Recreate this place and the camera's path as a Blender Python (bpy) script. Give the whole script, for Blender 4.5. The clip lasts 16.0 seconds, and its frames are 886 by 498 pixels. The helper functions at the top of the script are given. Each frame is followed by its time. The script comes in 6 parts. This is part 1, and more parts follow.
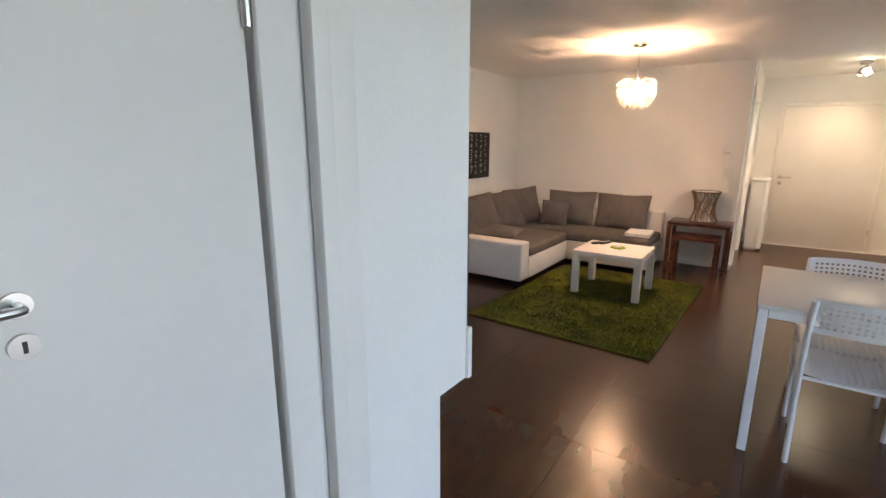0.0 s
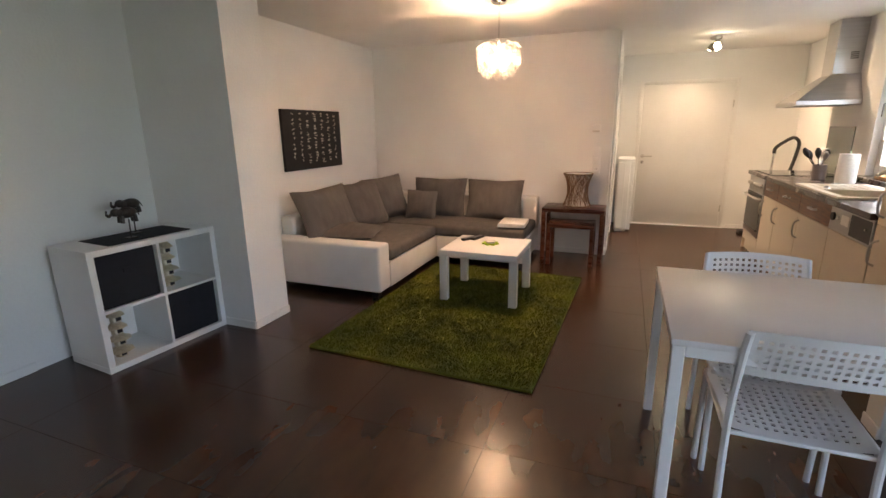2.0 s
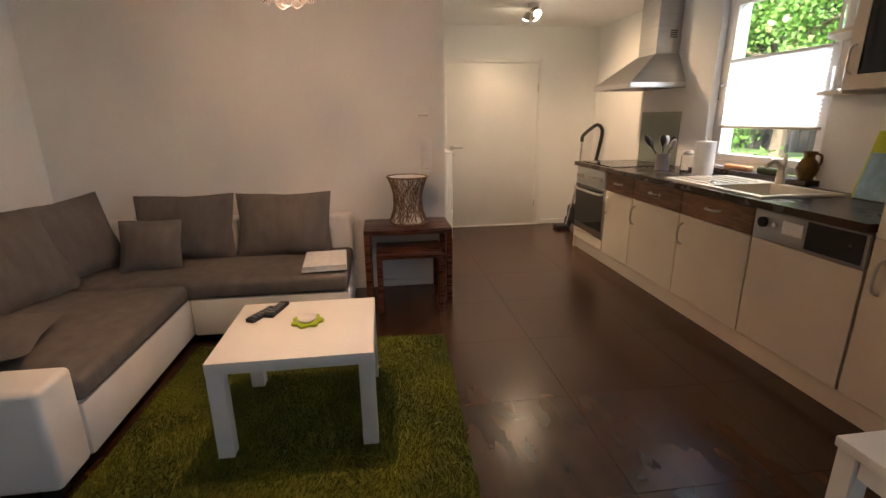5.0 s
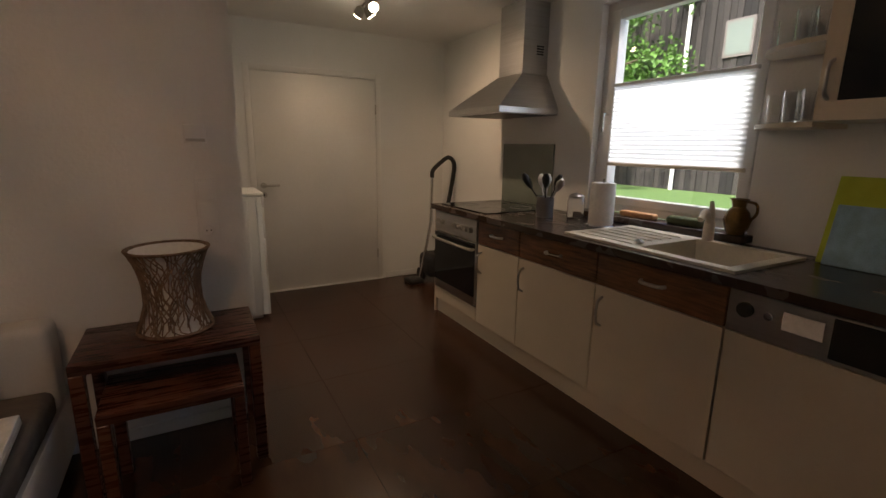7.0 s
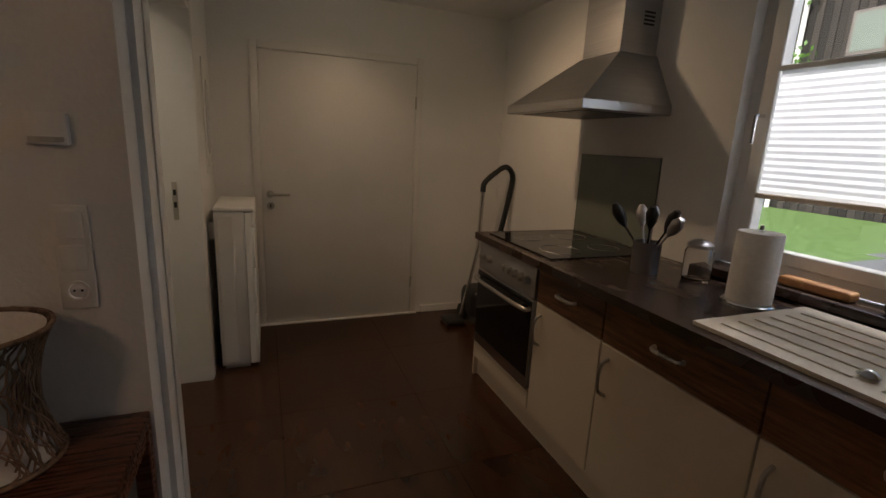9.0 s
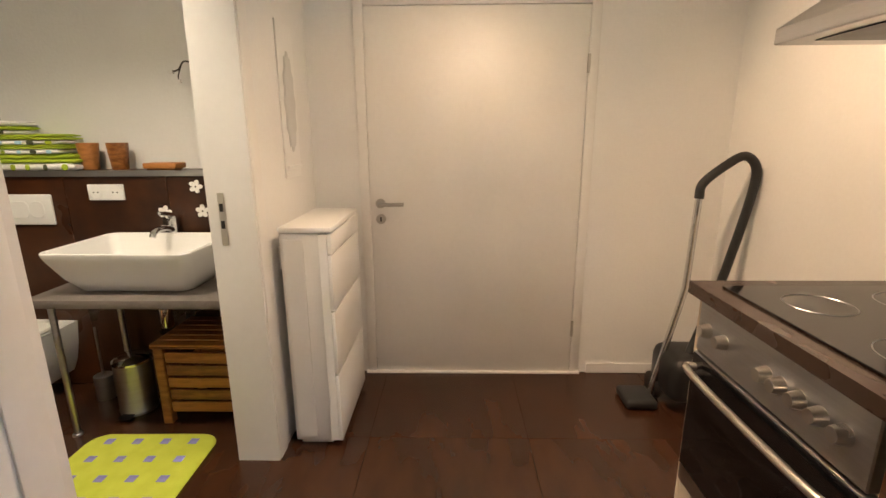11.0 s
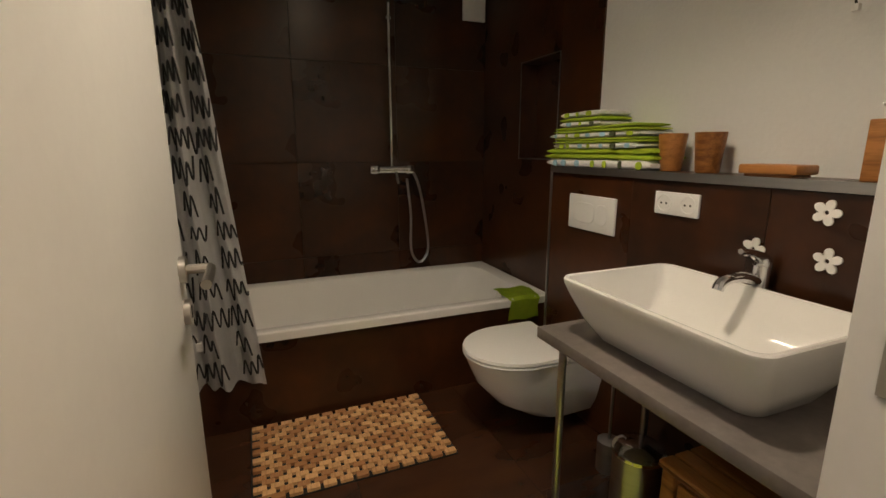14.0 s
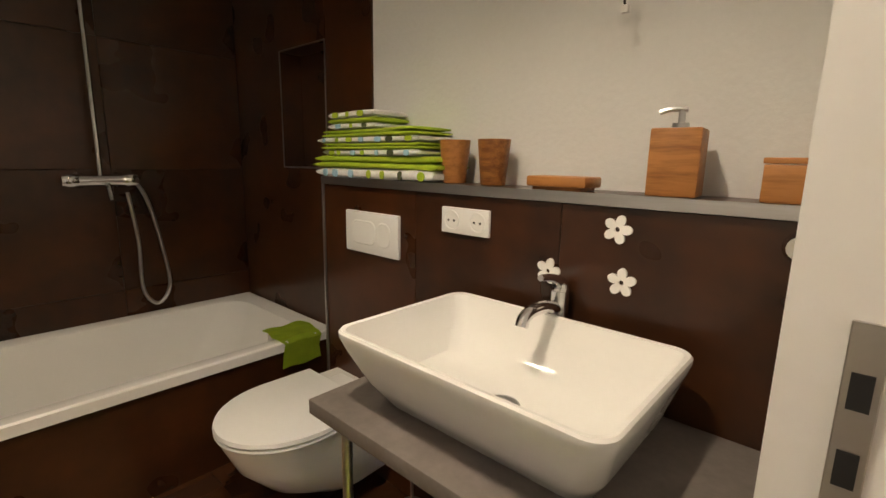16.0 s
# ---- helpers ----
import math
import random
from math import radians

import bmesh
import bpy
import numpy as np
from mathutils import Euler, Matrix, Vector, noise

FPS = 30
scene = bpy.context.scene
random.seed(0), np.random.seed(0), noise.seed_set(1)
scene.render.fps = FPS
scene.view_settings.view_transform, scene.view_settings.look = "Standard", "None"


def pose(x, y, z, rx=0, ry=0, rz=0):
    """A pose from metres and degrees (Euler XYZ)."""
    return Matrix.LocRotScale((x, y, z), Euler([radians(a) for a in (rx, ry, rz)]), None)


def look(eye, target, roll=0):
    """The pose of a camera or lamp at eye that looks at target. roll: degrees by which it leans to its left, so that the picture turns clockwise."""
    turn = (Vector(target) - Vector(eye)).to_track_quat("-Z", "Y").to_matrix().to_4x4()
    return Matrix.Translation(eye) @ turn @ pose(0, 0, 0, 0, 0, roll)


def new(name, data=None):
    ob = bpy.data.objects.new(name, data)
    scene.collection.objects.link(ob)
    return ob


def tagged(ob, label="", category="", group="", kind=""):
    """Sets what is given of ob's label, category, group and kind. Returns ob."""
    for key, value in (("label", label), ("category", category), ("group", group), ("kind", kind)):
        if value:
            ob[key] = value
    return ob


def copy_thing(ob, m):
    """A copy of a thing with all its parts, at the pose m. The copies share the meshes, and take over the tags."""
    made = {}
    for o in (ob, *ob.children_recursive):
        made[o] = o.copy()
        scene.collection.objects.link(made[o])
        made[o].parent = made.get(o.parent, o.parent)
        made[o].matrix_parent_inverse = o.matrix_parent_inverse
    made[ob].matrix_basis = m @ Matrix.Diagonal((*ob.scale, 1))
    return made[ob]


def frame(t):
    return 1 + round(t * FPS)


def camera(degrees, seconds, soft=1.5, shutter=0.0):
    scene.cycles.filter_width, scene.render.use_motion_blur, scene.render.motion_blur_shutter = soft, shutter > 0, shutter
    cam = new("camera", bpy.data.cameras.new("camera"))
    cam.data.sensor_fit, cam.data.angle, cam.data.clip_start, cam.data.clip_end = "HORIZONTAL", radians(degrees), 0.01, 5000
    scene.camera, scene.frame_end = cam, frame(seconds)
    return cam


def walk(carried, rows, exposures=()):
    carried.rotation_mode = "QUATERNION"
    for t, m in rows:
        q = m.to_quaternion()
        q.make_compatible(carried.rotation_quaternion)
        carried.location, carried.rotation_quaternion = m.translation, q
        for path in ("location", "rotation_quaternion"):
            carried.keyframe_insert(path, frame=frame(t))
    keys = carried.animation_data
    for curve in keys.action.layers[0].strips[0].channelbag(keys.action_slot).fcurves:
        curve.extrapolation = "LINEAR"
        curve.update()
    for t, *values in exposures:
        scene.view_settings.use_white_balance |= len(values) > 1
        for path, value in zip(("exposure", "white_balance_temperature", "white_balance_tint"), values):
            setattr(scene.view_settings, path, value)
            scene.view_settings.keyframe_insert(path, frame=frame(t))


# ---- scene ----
cam = camera(87.6, 16.0)
PATH = [
    (0, (0.428, 0.671, 1.482), (-0.705, 2.258, 1.036), -0.0),
    (0.5, (0.479, 0.853, 1.44), (-0.312, 2.617, 0.927), -1.0),
    (1, (0.398, 1.092, 1.429), (-0.167, 2.943, 0.925), -1.3),
    (1.5, (0.308, 1.329, 1.429), (-0.216, 3.187, 0.906), -1.4),
    (2, (0.254, 1.638, 1.414), (-0.453, 3.441, 0.913), -0.8),
    (2.5, (0.177, 1.926, 1.406), (-0.563, 3.708, 0.882), 0.2),
    (3, (0.03, 2.224, 1.395), (-0.638, 4.044, 0.906), 0.6),
    (3.5, (-0.122, 2.494, 1.372), (-0.772, 4.319, 0.877), -0.6),
    (4, (-0.245, 2.777, 1.397), (-0.715, 4.643, 0.852), 0.3),
    (4.5, (-0.389, 3.098, 1.334), (-0.488, 5.03, 0.827), -0.9),
    (5, (-0.412, 3.36, 1.355), (-0.157, 5.267, 0.809), -0.6),
    (5.2, (-0.383, 3.474, 1.352), (-0.044, 5.376, 0.835), -1.8),
    (7.3, (-0.07, 4.777, 1.366), (0.926, 6.453, 0.918), -0.1),
    (7.5, (-0.043, 4.826, 1.425), (0.958, 6.489, 0.944), -1.3),
    (8, (0.09, 5.087, 1.437), (1.126, 6.742, 1.005), -0.6),
    (8.5, (0.243, 5.312, 1.45), (1.211, 7.0, 0.991), -1.1),
    (8.7, (0.327, 5.406, 1.434), (1.189, 7.156, 0.993), 0.4),
    (10.8, (0.852, 6.501, 1.36), (0.968, 8.432, 0.851), -0.4),
    (11, (0.864, 6.612, 1.348), (0.822, 8.555, 0.876), -0.3),
    (11.5, (0.88, 6.864, 1.367), (0.327, 8.718, 0.863), -1.5),
    (12, (0.88, 7.081, 1.349), (-0.245, 8.679, 0.922), -0.4),
    (12.5, (0.818, 7.197, 1.339), (-0.683, 8.416, 0.827), -1.4),
    (13, (0.647, 7.33, 1.308), (-0.975, 8.407, 0.852), -0.7),
    (13.5, (0.473, 7.423, 1.289), (-1.282, 8.254, 0.811), -0.8),
    (14, (0.294, 7.565, 1.271), (-1.52, 8.296, 0.85), -0.1),
    (14.5, (0.155, 7.645, 1.284), (-1.744, 8.146, 0.903), -0.5),
    (15, (0.067, 7.713, 1.278), (-1.78, 8.377, 0.896), 0.7),
    (15.5, (-0.01, 7.786, 1.304), (-1.655, 8.85, 0.901), 0.1),
    (16, (-0.019, 7.855, 1.262), (-1.334, 9.314, 0.886), 1.0),
]
EXPOSURES = [(0.0, 3.95), (1.0, 3.9), (2.0, 3.82), (3.0, 3.9), (4.0, 3.78), (4.5, 3.6), (5.0, 3.28), (5.2, 3.1), (7.3, 1.6), (8.0, 1.25), (8.7, 1.1), (10.8, 3.4), (12.5, 3.4), (13.0, 3.15), (13.5, 2.72), (14.0, 2.65), (14.5, 2.95), (15.0, 3.15), (16.0, 3.1)]
walk(cam, [(t, look(eye, target, roll)) for t, eye, target, roll in PATH], EXPOSURES)

# ---- world and lights ----
world = bpy.data.worlds.new("world")
scene.world = world
world.use_nodes = True
wn = world.node_tree.nodes
sky = wn.new("ShaderNodeTexSky")
sky.sky_type, sky.sun_disc = "NISHITA", False
sky.sun_elevation, sky.sun_rotation = radians(42), radians(250)
sky.air_density, sky.dust_density = 1.0, 2.0
world.node_tree.links.new(sky.outputs[0], wn["Background"].inputs[0])
wn["Background"].inputs[1].default_value = 0.09

CEIL = 2.385
WARM = (1.0, 0.56, 0.32)


def lamp(name, kind, place, power, color, **more):
    data = bpy.data.lights.new(name, kind)
    data.energy, data.color = power * (1.0 if kind == "SUN" else 0.09), color
    ob = new(name, data)
    ob.location = place
    return ob


sun = lamp("sun", "SUN", (-20, 0, 30), 3.0, (1, 0.95, 0.88))
sun.data.angle = radians(5)
sun.rotation_euler = Euler((radians(48), 0, radians(-70)))
# daylight in the big window of the dining corner
day = lamp("daylight", "AREA", (2.93, 1.3, 1.3), 13.5, (0.97, 0.88, 1.0))
day.data.shape, day.data.size, day.data.size_y = "RECTANGLE", 2.1, 1.9
day.rotation_euler = Euler((radians(90), 0, radians(90)))
# unseen lamp added outside as extra sky light, brightens the kitchen blind from above
blind_fill = lamp("daylight", "AREA", (3.6, 6.32, 3.35), 250, (1.0, 0.97, 0.97))
blind_fill.data.shape, blind_fill.data.size, blind_fill.data.size_y = "RECTANGLE", 1.6, 0.5
blind_fill.matrix_world = look((3.6, 6.32, 3.35), (2.34, 6.32, 1.5))
CHAND = Vector((-0.76, 5.50, 1.965))
bulb = lamp("chandelier_bulb", "POINT", CHAND, 54, WARM)
bulb.data.shadow_soft_size = 0.03
SPOT = Vector((1.10, 8.02, 2.22))
for off, aim, p in (((0.0, -0.13, 0), (0.60, 7.7, 0.0), 50), ((0.05, 0.03, -.02), (2.25, 8.0, 1.1), 84), ((-0.03, 0.15, 0), (0.7, 9.1, 0.5), 30)):
    s = lamp("kitchen_spot_bulb", "SPOT", SPOT + Vector(off), p, (1.0, 0.66, 0.40))
    s.matrix_world = look(SPOT + Vector(off), aim)
    s.data.spot_size, s.data.spot_blend, s.data.shadow_soft_size = radians(112), 0.85, 0.03
for bx_, by_, bp_ in ((-0.55, 7.97, 92), (-1.45, 8.05, 24)):
    s = lamp("bath_downlight_bulb", "SPOT", (bx_, by_, CEIL - 0.03), bp_, (1.0, 0.83, 0.62))
    s.data.spot_size, s.data.spot_blend, s.data.shadow_soft_size = radians(128), 0.8, 0.05


# ---- materials ----
def material(name, color, rough=0.5, metal=0.0, vary=0.08, scale=6.0, bump=0.05, fine=80.0, color2=None, rand=0.0, spec=0.5, stretch=(1, 1, 1), rough_vary=0.08, detail=6.0, soft=0.0):
    m = bpy.data.materials.new(name)
    m.use_nodes = True
    n, l = m.node_tree.nodes, m.node_tree.links
    b = n["Principled BSDF"]
    b.inputs["Roughness"].default_value, b.inputs["Metallic"].default_value = rough, metal
    b.inputs["Specular IOR Level"].default_value = spec
    tc = n.new("ShaderNodeTexCoord")
    mp = n.new("ShaderNodeMapping")
    mp.inputs["Scale"].default_value = stretch
    l.new(tc.outputs["Object"], mp.inputs[0])
    big = n.new("ShaderNodeTexNoise")
    big.inputs["Scale"].default_value, big.inputs["Detail"].default_value = scale, detail
    small = n.new("ShaderNodeTexNoise")
    small.inputs["Scale"].default_value, small.inputs["Detail"].default_value = fine, 3
    l.new(mp.outputs[0], big.inputs["Vector"])
    l.new(mp.outputs[0], small.inputs["Vector"])
    c2 = color2 or tuple(min(1, max(0, c * (1 - 2.2 * vary))) for c in color)
    c1 = color if color2 else tuple(min(1, c * (1 + vary)) for c in color)
    ramp = n.new("ShaderNodeValToRGB")
    ramp.color_ramp.elements[0].position, ramp.color_ramp.elements[1].position = 0.34 - soft, 0.66 + soft
    ramp.color_ramp.elements[0].color, ramp.color_ramp.elements[1].color = (*c2, 1), (*c1, 1)
    mix = n.new("ShaderNodeMix")
    mix.inputs[0].default_value = 0.3
    l.new(big.outputs[0], mix.inputs[2])
    l.new(small.outputs[0], mix.inputs[3])
    value = mix.outputs[0]
    if rand:
        info = n.new("ShaderNodeObjectInfo")
        add = n.new("ShaderNodeMath")
        add.operation = "MULTIPLY_ADD"
        l.new(info.outputs["Random"], add.inputs[0])
        add.inputs[1].default_value = rand
        sub = n.new("ShaderNodeMath")
        sub.operation = "SUBTRACT"
        l.new(value, sub.inputs[0])
        sub.inputs[1].default_value = rand / 2
        l.new(sub.outputs[0], add.inputs[2])
        value = add.outputs[0]
    l.new(value, ramp.inputs[0])
    l.new(ramp.outputs[0], b.inputs["Base Color"])
    rr = n.new("ShaderNodeMapRange")
    rr.inputs[3].default_value, rr.inputs[4].default_value = max(0.02, rough - rough_vary), min(1, rough + rough_vary)
    l.new(big.outputs[0], rr.inputs[0])
    l.new(rr.outputs[0], b.inputs["Roughness"])
    if bump:
        bp = n.new("ShaderNodeBump")
        bp.inputs["Strength"].default_value, bp.inputs["Distance"].default_value = bump, 0.004
        l.new(small.outputs[0], bp.inputs["Height"])
        l.new(bp.outputs[0], b.inputs["Normal"])
    return m


def wood(name, dark, light, rough=0.4, grain=(2, 30, 30), rand=0.2):
    return material(name, light, rough, color2=dark, scale=3.0, fine=14.0, stretch=grain, bump=0.08, rand=rand)


def glow(name, color, strength):
    m = bpy.data.materials.new(name)
    m.use_nodes = True
    b = m.node_tree.nodes["Principled BSDF"]
    b.inputs["Base Color"].default_value = (*color, 1)
    b.inputs["Emission Color"].default_value = (*color, 1)
    b.inputs["Emission Strength"].default_value = strength
    return m


def glass(name, color=(1, 1, 1), rough=0.0, ior=1.45):
    m = bpy.data.materials.new(name)
    m.use_nodes = True
    b = m.node_tree.nodes["Principled BSDF"]
    b.inputs["Base Color"].default_value = (*color, 1)
    b.inputs["Transmission Weight"].default_value = 1.0
    b.inputs["Roughness"].default_value, b.inputs["IOR"].default_value = rough, ior
    return m


M = {}
M["wall"] = material("white_wall_paint", (0.80, 0.80, 0.79), 0.75, vary=0.02, scale=2.0, bump=0.35, fine=60)
M["ceil"] = material("white_ceiling_paint", (0.82, 0.82, 0.81), 0.8, vary=0.02, scale=2.0, bump=0.2, fine=60)
M["white"] = material("white_lacquer", (0.80, 0.80, 0.79), 0.32, vary=0.015, scale=4, bump=0.02)
M["doorwhite"] = material("white_door_paint", (0.78, 0.77, 0.75), 0.42, vary=0.02, scale=3, bump=0.05, fine=40)
M["cream"] = material("cream_laminate", (0.64, 0.56, 0.45), 0.38, vary=0.02, scale=4, bump=0.02)
M["tile"] = material("brown_rust_stoneware", (0.074, 0.028, 0.012), 0.25, color2=(0.020, 0.010, 0.0065), scale=3.6, fine=9, bump=0, rand=0.10, rough_vary=0.02, spec=0.5, detail=1.5, soft=0.16, stretch=(1.6, 0.6, 1))
M["walltile"] = material("dark_rust_wall_tile", (0.085, 0.027, 0.008), 0.28, color2=(0.007, 0.004, 0.003), scale=3.4, fine=16, bump=0.02, rand=0.14, rough_vary=0.03, detail=2, soft=0.14)
M["grout"] = material("dark_grout", (0.022, 0.018, 0.016), 0.85, vary=0.1, scale=20)
M["chrome"] = material("chrome", (0.75, 0.75, 0.76), 0.12, 1.0, vary=0.02, bump=0, rough_vary=0.04)
M["steel"] = material("brushed_steel", (0.52, 0.52, 0.53), 0.32, 1.0, vary=0.05, scale=3, fine=60, stretch=(1, 1, 30), bump=0.04)
M["nickel"] = material("satin_nickel", (0.55, 0.53, 0.50), 0.30, 1.0, vary=0.03, bump=0)
M["ceramic"] = material("white_ceramic", (0.82, 0.81, 0.79), 0.09, vary=0.01, scale=3, bump=0, rough_vary=0.03)
M["acrylic"] = material("white_bath_acrylic", (0.80, 0.79, 0.77), 0.14, vary=0.01, scale=3, bump=0, rough_vary=0.03)
M["black"] = material("black_plastic", (0.015, 0.015, 0.016), 0.42, vary=0.1, scale=12)
M["blackglass"] = material("black_glass", (0.008, 0.008, 0.009), 0.06, vary=0.1, bump=0, rough_vary=0.02)
M["fabric"] = material("grey_brown_woven_fabric", (0.165, 0.145, 0.130), 0.92, color2=(0.095, 0.083, 0.075), scale=14, fine=220, bump=0.6, stretch=(1, 1, 0.35), soft=0.06)
M["leather"] = material("white_imitation_leather", (0.78, 0.76, 0.73), 0.45, vary=0.03, scale=5, bump=0.15, fine=120)
M["cotton"] = material("white_cotton", (0.78, 0.77, 0.76), 0.9, vary=0.06, scale=30, fine=200, bump=0.4)
M["darkwood"] = wood("dark_rosewood", (0.035, 0.010, 0.006), (0.14, 0.045, 0.022), 0.28)
M["walnut"] = wood("walnut_front", (0.06, 0.025, 0.012), (0.24, 0.11, 0.05), 0.38, grain=(20, 2, 24))
M["worktop"] = material("dark_brown_worktop", (0.060, 0.036, 0.026), 0.26, color2=(0.036, 0.021, 0.015), scale=5, fine=40, bump=0.03, stretch=(3, 1, 1), detail=3, soft=0.1)
M["teak"] = wood("oiled_teak", (0.17, 0.058, 0.013), (0.43, 0.18, 0.048), 0.42, grain=(2, 16, 16), rand=0.35)
M["bamboo"] = wood("light_acacia_blocks", (0.42, 0.20, 0.08), (0.75, 0.46, 0.22), 0.45, grain=(4, 18, 18), rand=0.5)
M["pile"] = material("green_shag_pile", (0.135, 0.150, 0.006), 0.95, color2=(0.036, 0.050, 0.002), scale=3.2, fine=90, bump=0.3)
M["lime"] = material("lime_terry", (0.42, 0.55, 0.03), 0.95, color2=(0.30, 0.42, 0.02), scale=14, fine=260, bump=0.8)
M["limemat"] = material("lime_bath_mat", (0.58, 0.66, 0.08), 0.95, color2=(0.48, 0.56, 0.05), scale=14, fine=260, bump=0.8)
M["blue"] = material("lilac_terry", (0.25, 0.26, 0.62), 0.95, vary=0.1, scale=20, fine=200, bump=0.6)
M["skyblue"] = material("pale_blue_terry", (0.35, 0.55, 0.70), 0.95, vary=0.1, scale=20, fine=200, bump=0.6)
M["olive"] = material("dark_olive_terry", (0.06, 0.07, 0.03), 0.95, vary=0.1, scale=20, fine=200, bump=0.6)
M["turquoise"] = material("turquoise_shade_fabric", (0.012, 0.24, 0.40), 0.85, vary=0.05, scale=10, fine=300, bump=0.3)
M["rattan"] = material("brown_twigs", (0.30, 0.20, 0.13), 0.7, color2=(0.10, 0.055, 0.03), scale=30, fine=90)
M["darkcloth"] = material("dark_blue_cloth", (0.013, 0.014, 0.020), 0.95, vary=0.15, scale=20, fine=200, bump=0.4)
M["canvas"] = material("black_canvas", (0.016, 0.014, 0.014), 0.75, vary=0.2, scale=12, fine=200, bump=0.3)
M["ink"] = material("cream_ink", (0.55, 0.50, 0.45), 0.8, vary=0.15, scale=30)
M["bronze"] = material("dark_bronze", (0.05, 0.042, 0.036), 0.45, 0.6, vary=0.2, scale=30, bump=0.3)
M["tin"] = material("pale_gold_tin", (0.62, 0.56, 0.42), 0.35, 0.5, vary=0.1, scale=20)
M["paper"] = material("white_paper", (0.82, 0.81, 0.79), 0.9, vary=0.03, scale=40, bump=0.2)
M["cloudglass"] = material("grey_green_glass_panel", (0.20, 0.23, 0.20), 0.08, vary=0.03, bump=0, rough_vary=0.02)
M["cream_sink"] = material("cream_composite", (0.72, 0.64, 0.52), 0.35, vary=0.03, scale=40, bump=0.06)
M["brass"] = material("antique_brass_glaze", (0.20, 0.11, 0.03), 0.25, 0.6, vary=0.2, scale=14)
M["curtain"] = material("pale_grey_polyester", (0.68, 0.68, 0.69), 0.42, vary=0.05, scale=12, fine=200, bump=0.2)
M["marker"] = material("black_print", (0.02, 0.02, 0.022), 0.6, vary=0.1, scale=12)
M["grass"] = material("lawn_green", (0.15, 0.25, 0.07), 0.95, color2=(0.08, 0.15, 0.035), scale=5, fine=60, bump=0.8)
M["asphalt"] = material("grey_paving", (0.16, 0.165, 0.17), 0.9, vary=0.12, scale=3, fine=60, bump=0.5)
M["leaf"] = material("spring_leaf", (0.10, 0.22, 0.03), 0.6, color2=(0.04, 0.11, 0.015), scale=3, fine=20, rand=0.3)
M["bark"] = material("bark", (0.12, 0.09, 0.06), 0.95, vary=0.25, scale=12, bump=0.9)
M["barnwood"] = wood("weathered_barn_boards", (0.014, 0.012, 0.011), (0.045, 0.038, 0.034), 0.85, grain=(14, 14, 1.5), rand=0.4)
M["roof"] = material("dark_roof_tiles", (0.055, 0.055, 0.06), 0.8, vary=0.2, scale=8, bump=0.6)
M["stone"] = material("grey_slate_top", (0.20, 0.175, 0.16), 0.45, color2=(0.14, 0.12, 0.11), scale=10, fine=60, bump=0.1)
M["foil"] = material("silver_foil", (0.60, 0.60, 0.60), 0.4, 0.15, vary=0.02, scale=8)
M["glass"] = glass("clear_glass")
M["crystal"] = glass("frosted_acrylic_disc", (1, 0.97, 0.93), 0.18)
M["bulbglow"] = glow("warm_bulb", (1.0, 0.80, 0.52), 6)
M["bulbsmall"] = glow("warm_spot_bulb", (1.0, 0.82, 0.55), 8)
M["blind"] = glass("translucent_white_pleated_blind", (0.95, 0.96, 0.97), 0.6)
bb = M["blind"].node_tree.nodes["Principled BSDF"]
bb.inputs["Transmission Weight"].default_value = 0.0
_tr = M["blind"].node_tree.nodes.new("ShaderNodeBsdfTranslucent")
_tr.inputs[0].default_value = (0.95, 0.95, 0.95, 1)
_mx = M["blind"].node_tree.nodes.new("ShaderNodeMixShader")
_mx.inputs[0].default_value = 0.8
M["blind"].node_tree.links.new(bb.outputs[0], _mx.inputs[1])
M["blind"].node_tree.links.new(_tr.outputs[0], _mx.inputs[2])
M["blind"].node_tree.links.new(_mx.outputs[0], M["blind"].node_tree.nodes["Material Output"].inputs[0])


# ---- mesh helpers ----
def box(bm, x0, x1, y0, y1, z0, z1):
    v = [bm.verts.new((x, y, z)) for x in (x0, x1) for y in (y0, y1) for z in (z0, z1)]
    for f in ((0, 1, 3, 2), (4, 6, 7, 5), (0, 4, 5, 1), (2, 3, 7, 6), (0, 2, 6, 4), (1, 5, 7, 3)):
        bm.faces.new([v[i] for i in f])
    return bm


def bevel(bm, r, seg=2):
    bmesh.ops.bevel(bm, geom=list(bm.edges), offset=r, segments=seg, profile=0.5, affect="EDGES", clamp_overlap=True)
    return bm


def rbox(x0, x1, y0, y1, z0, z1, r=0.004, seg=2):
    return bevel(box(bmesh.new(), x0, x1, y0, y1, z0, z1), r, seg)


def boxes(*list_of):
    bm = bmesh.new()
    for b in list_of:
        box(bm, *b)
    return bm


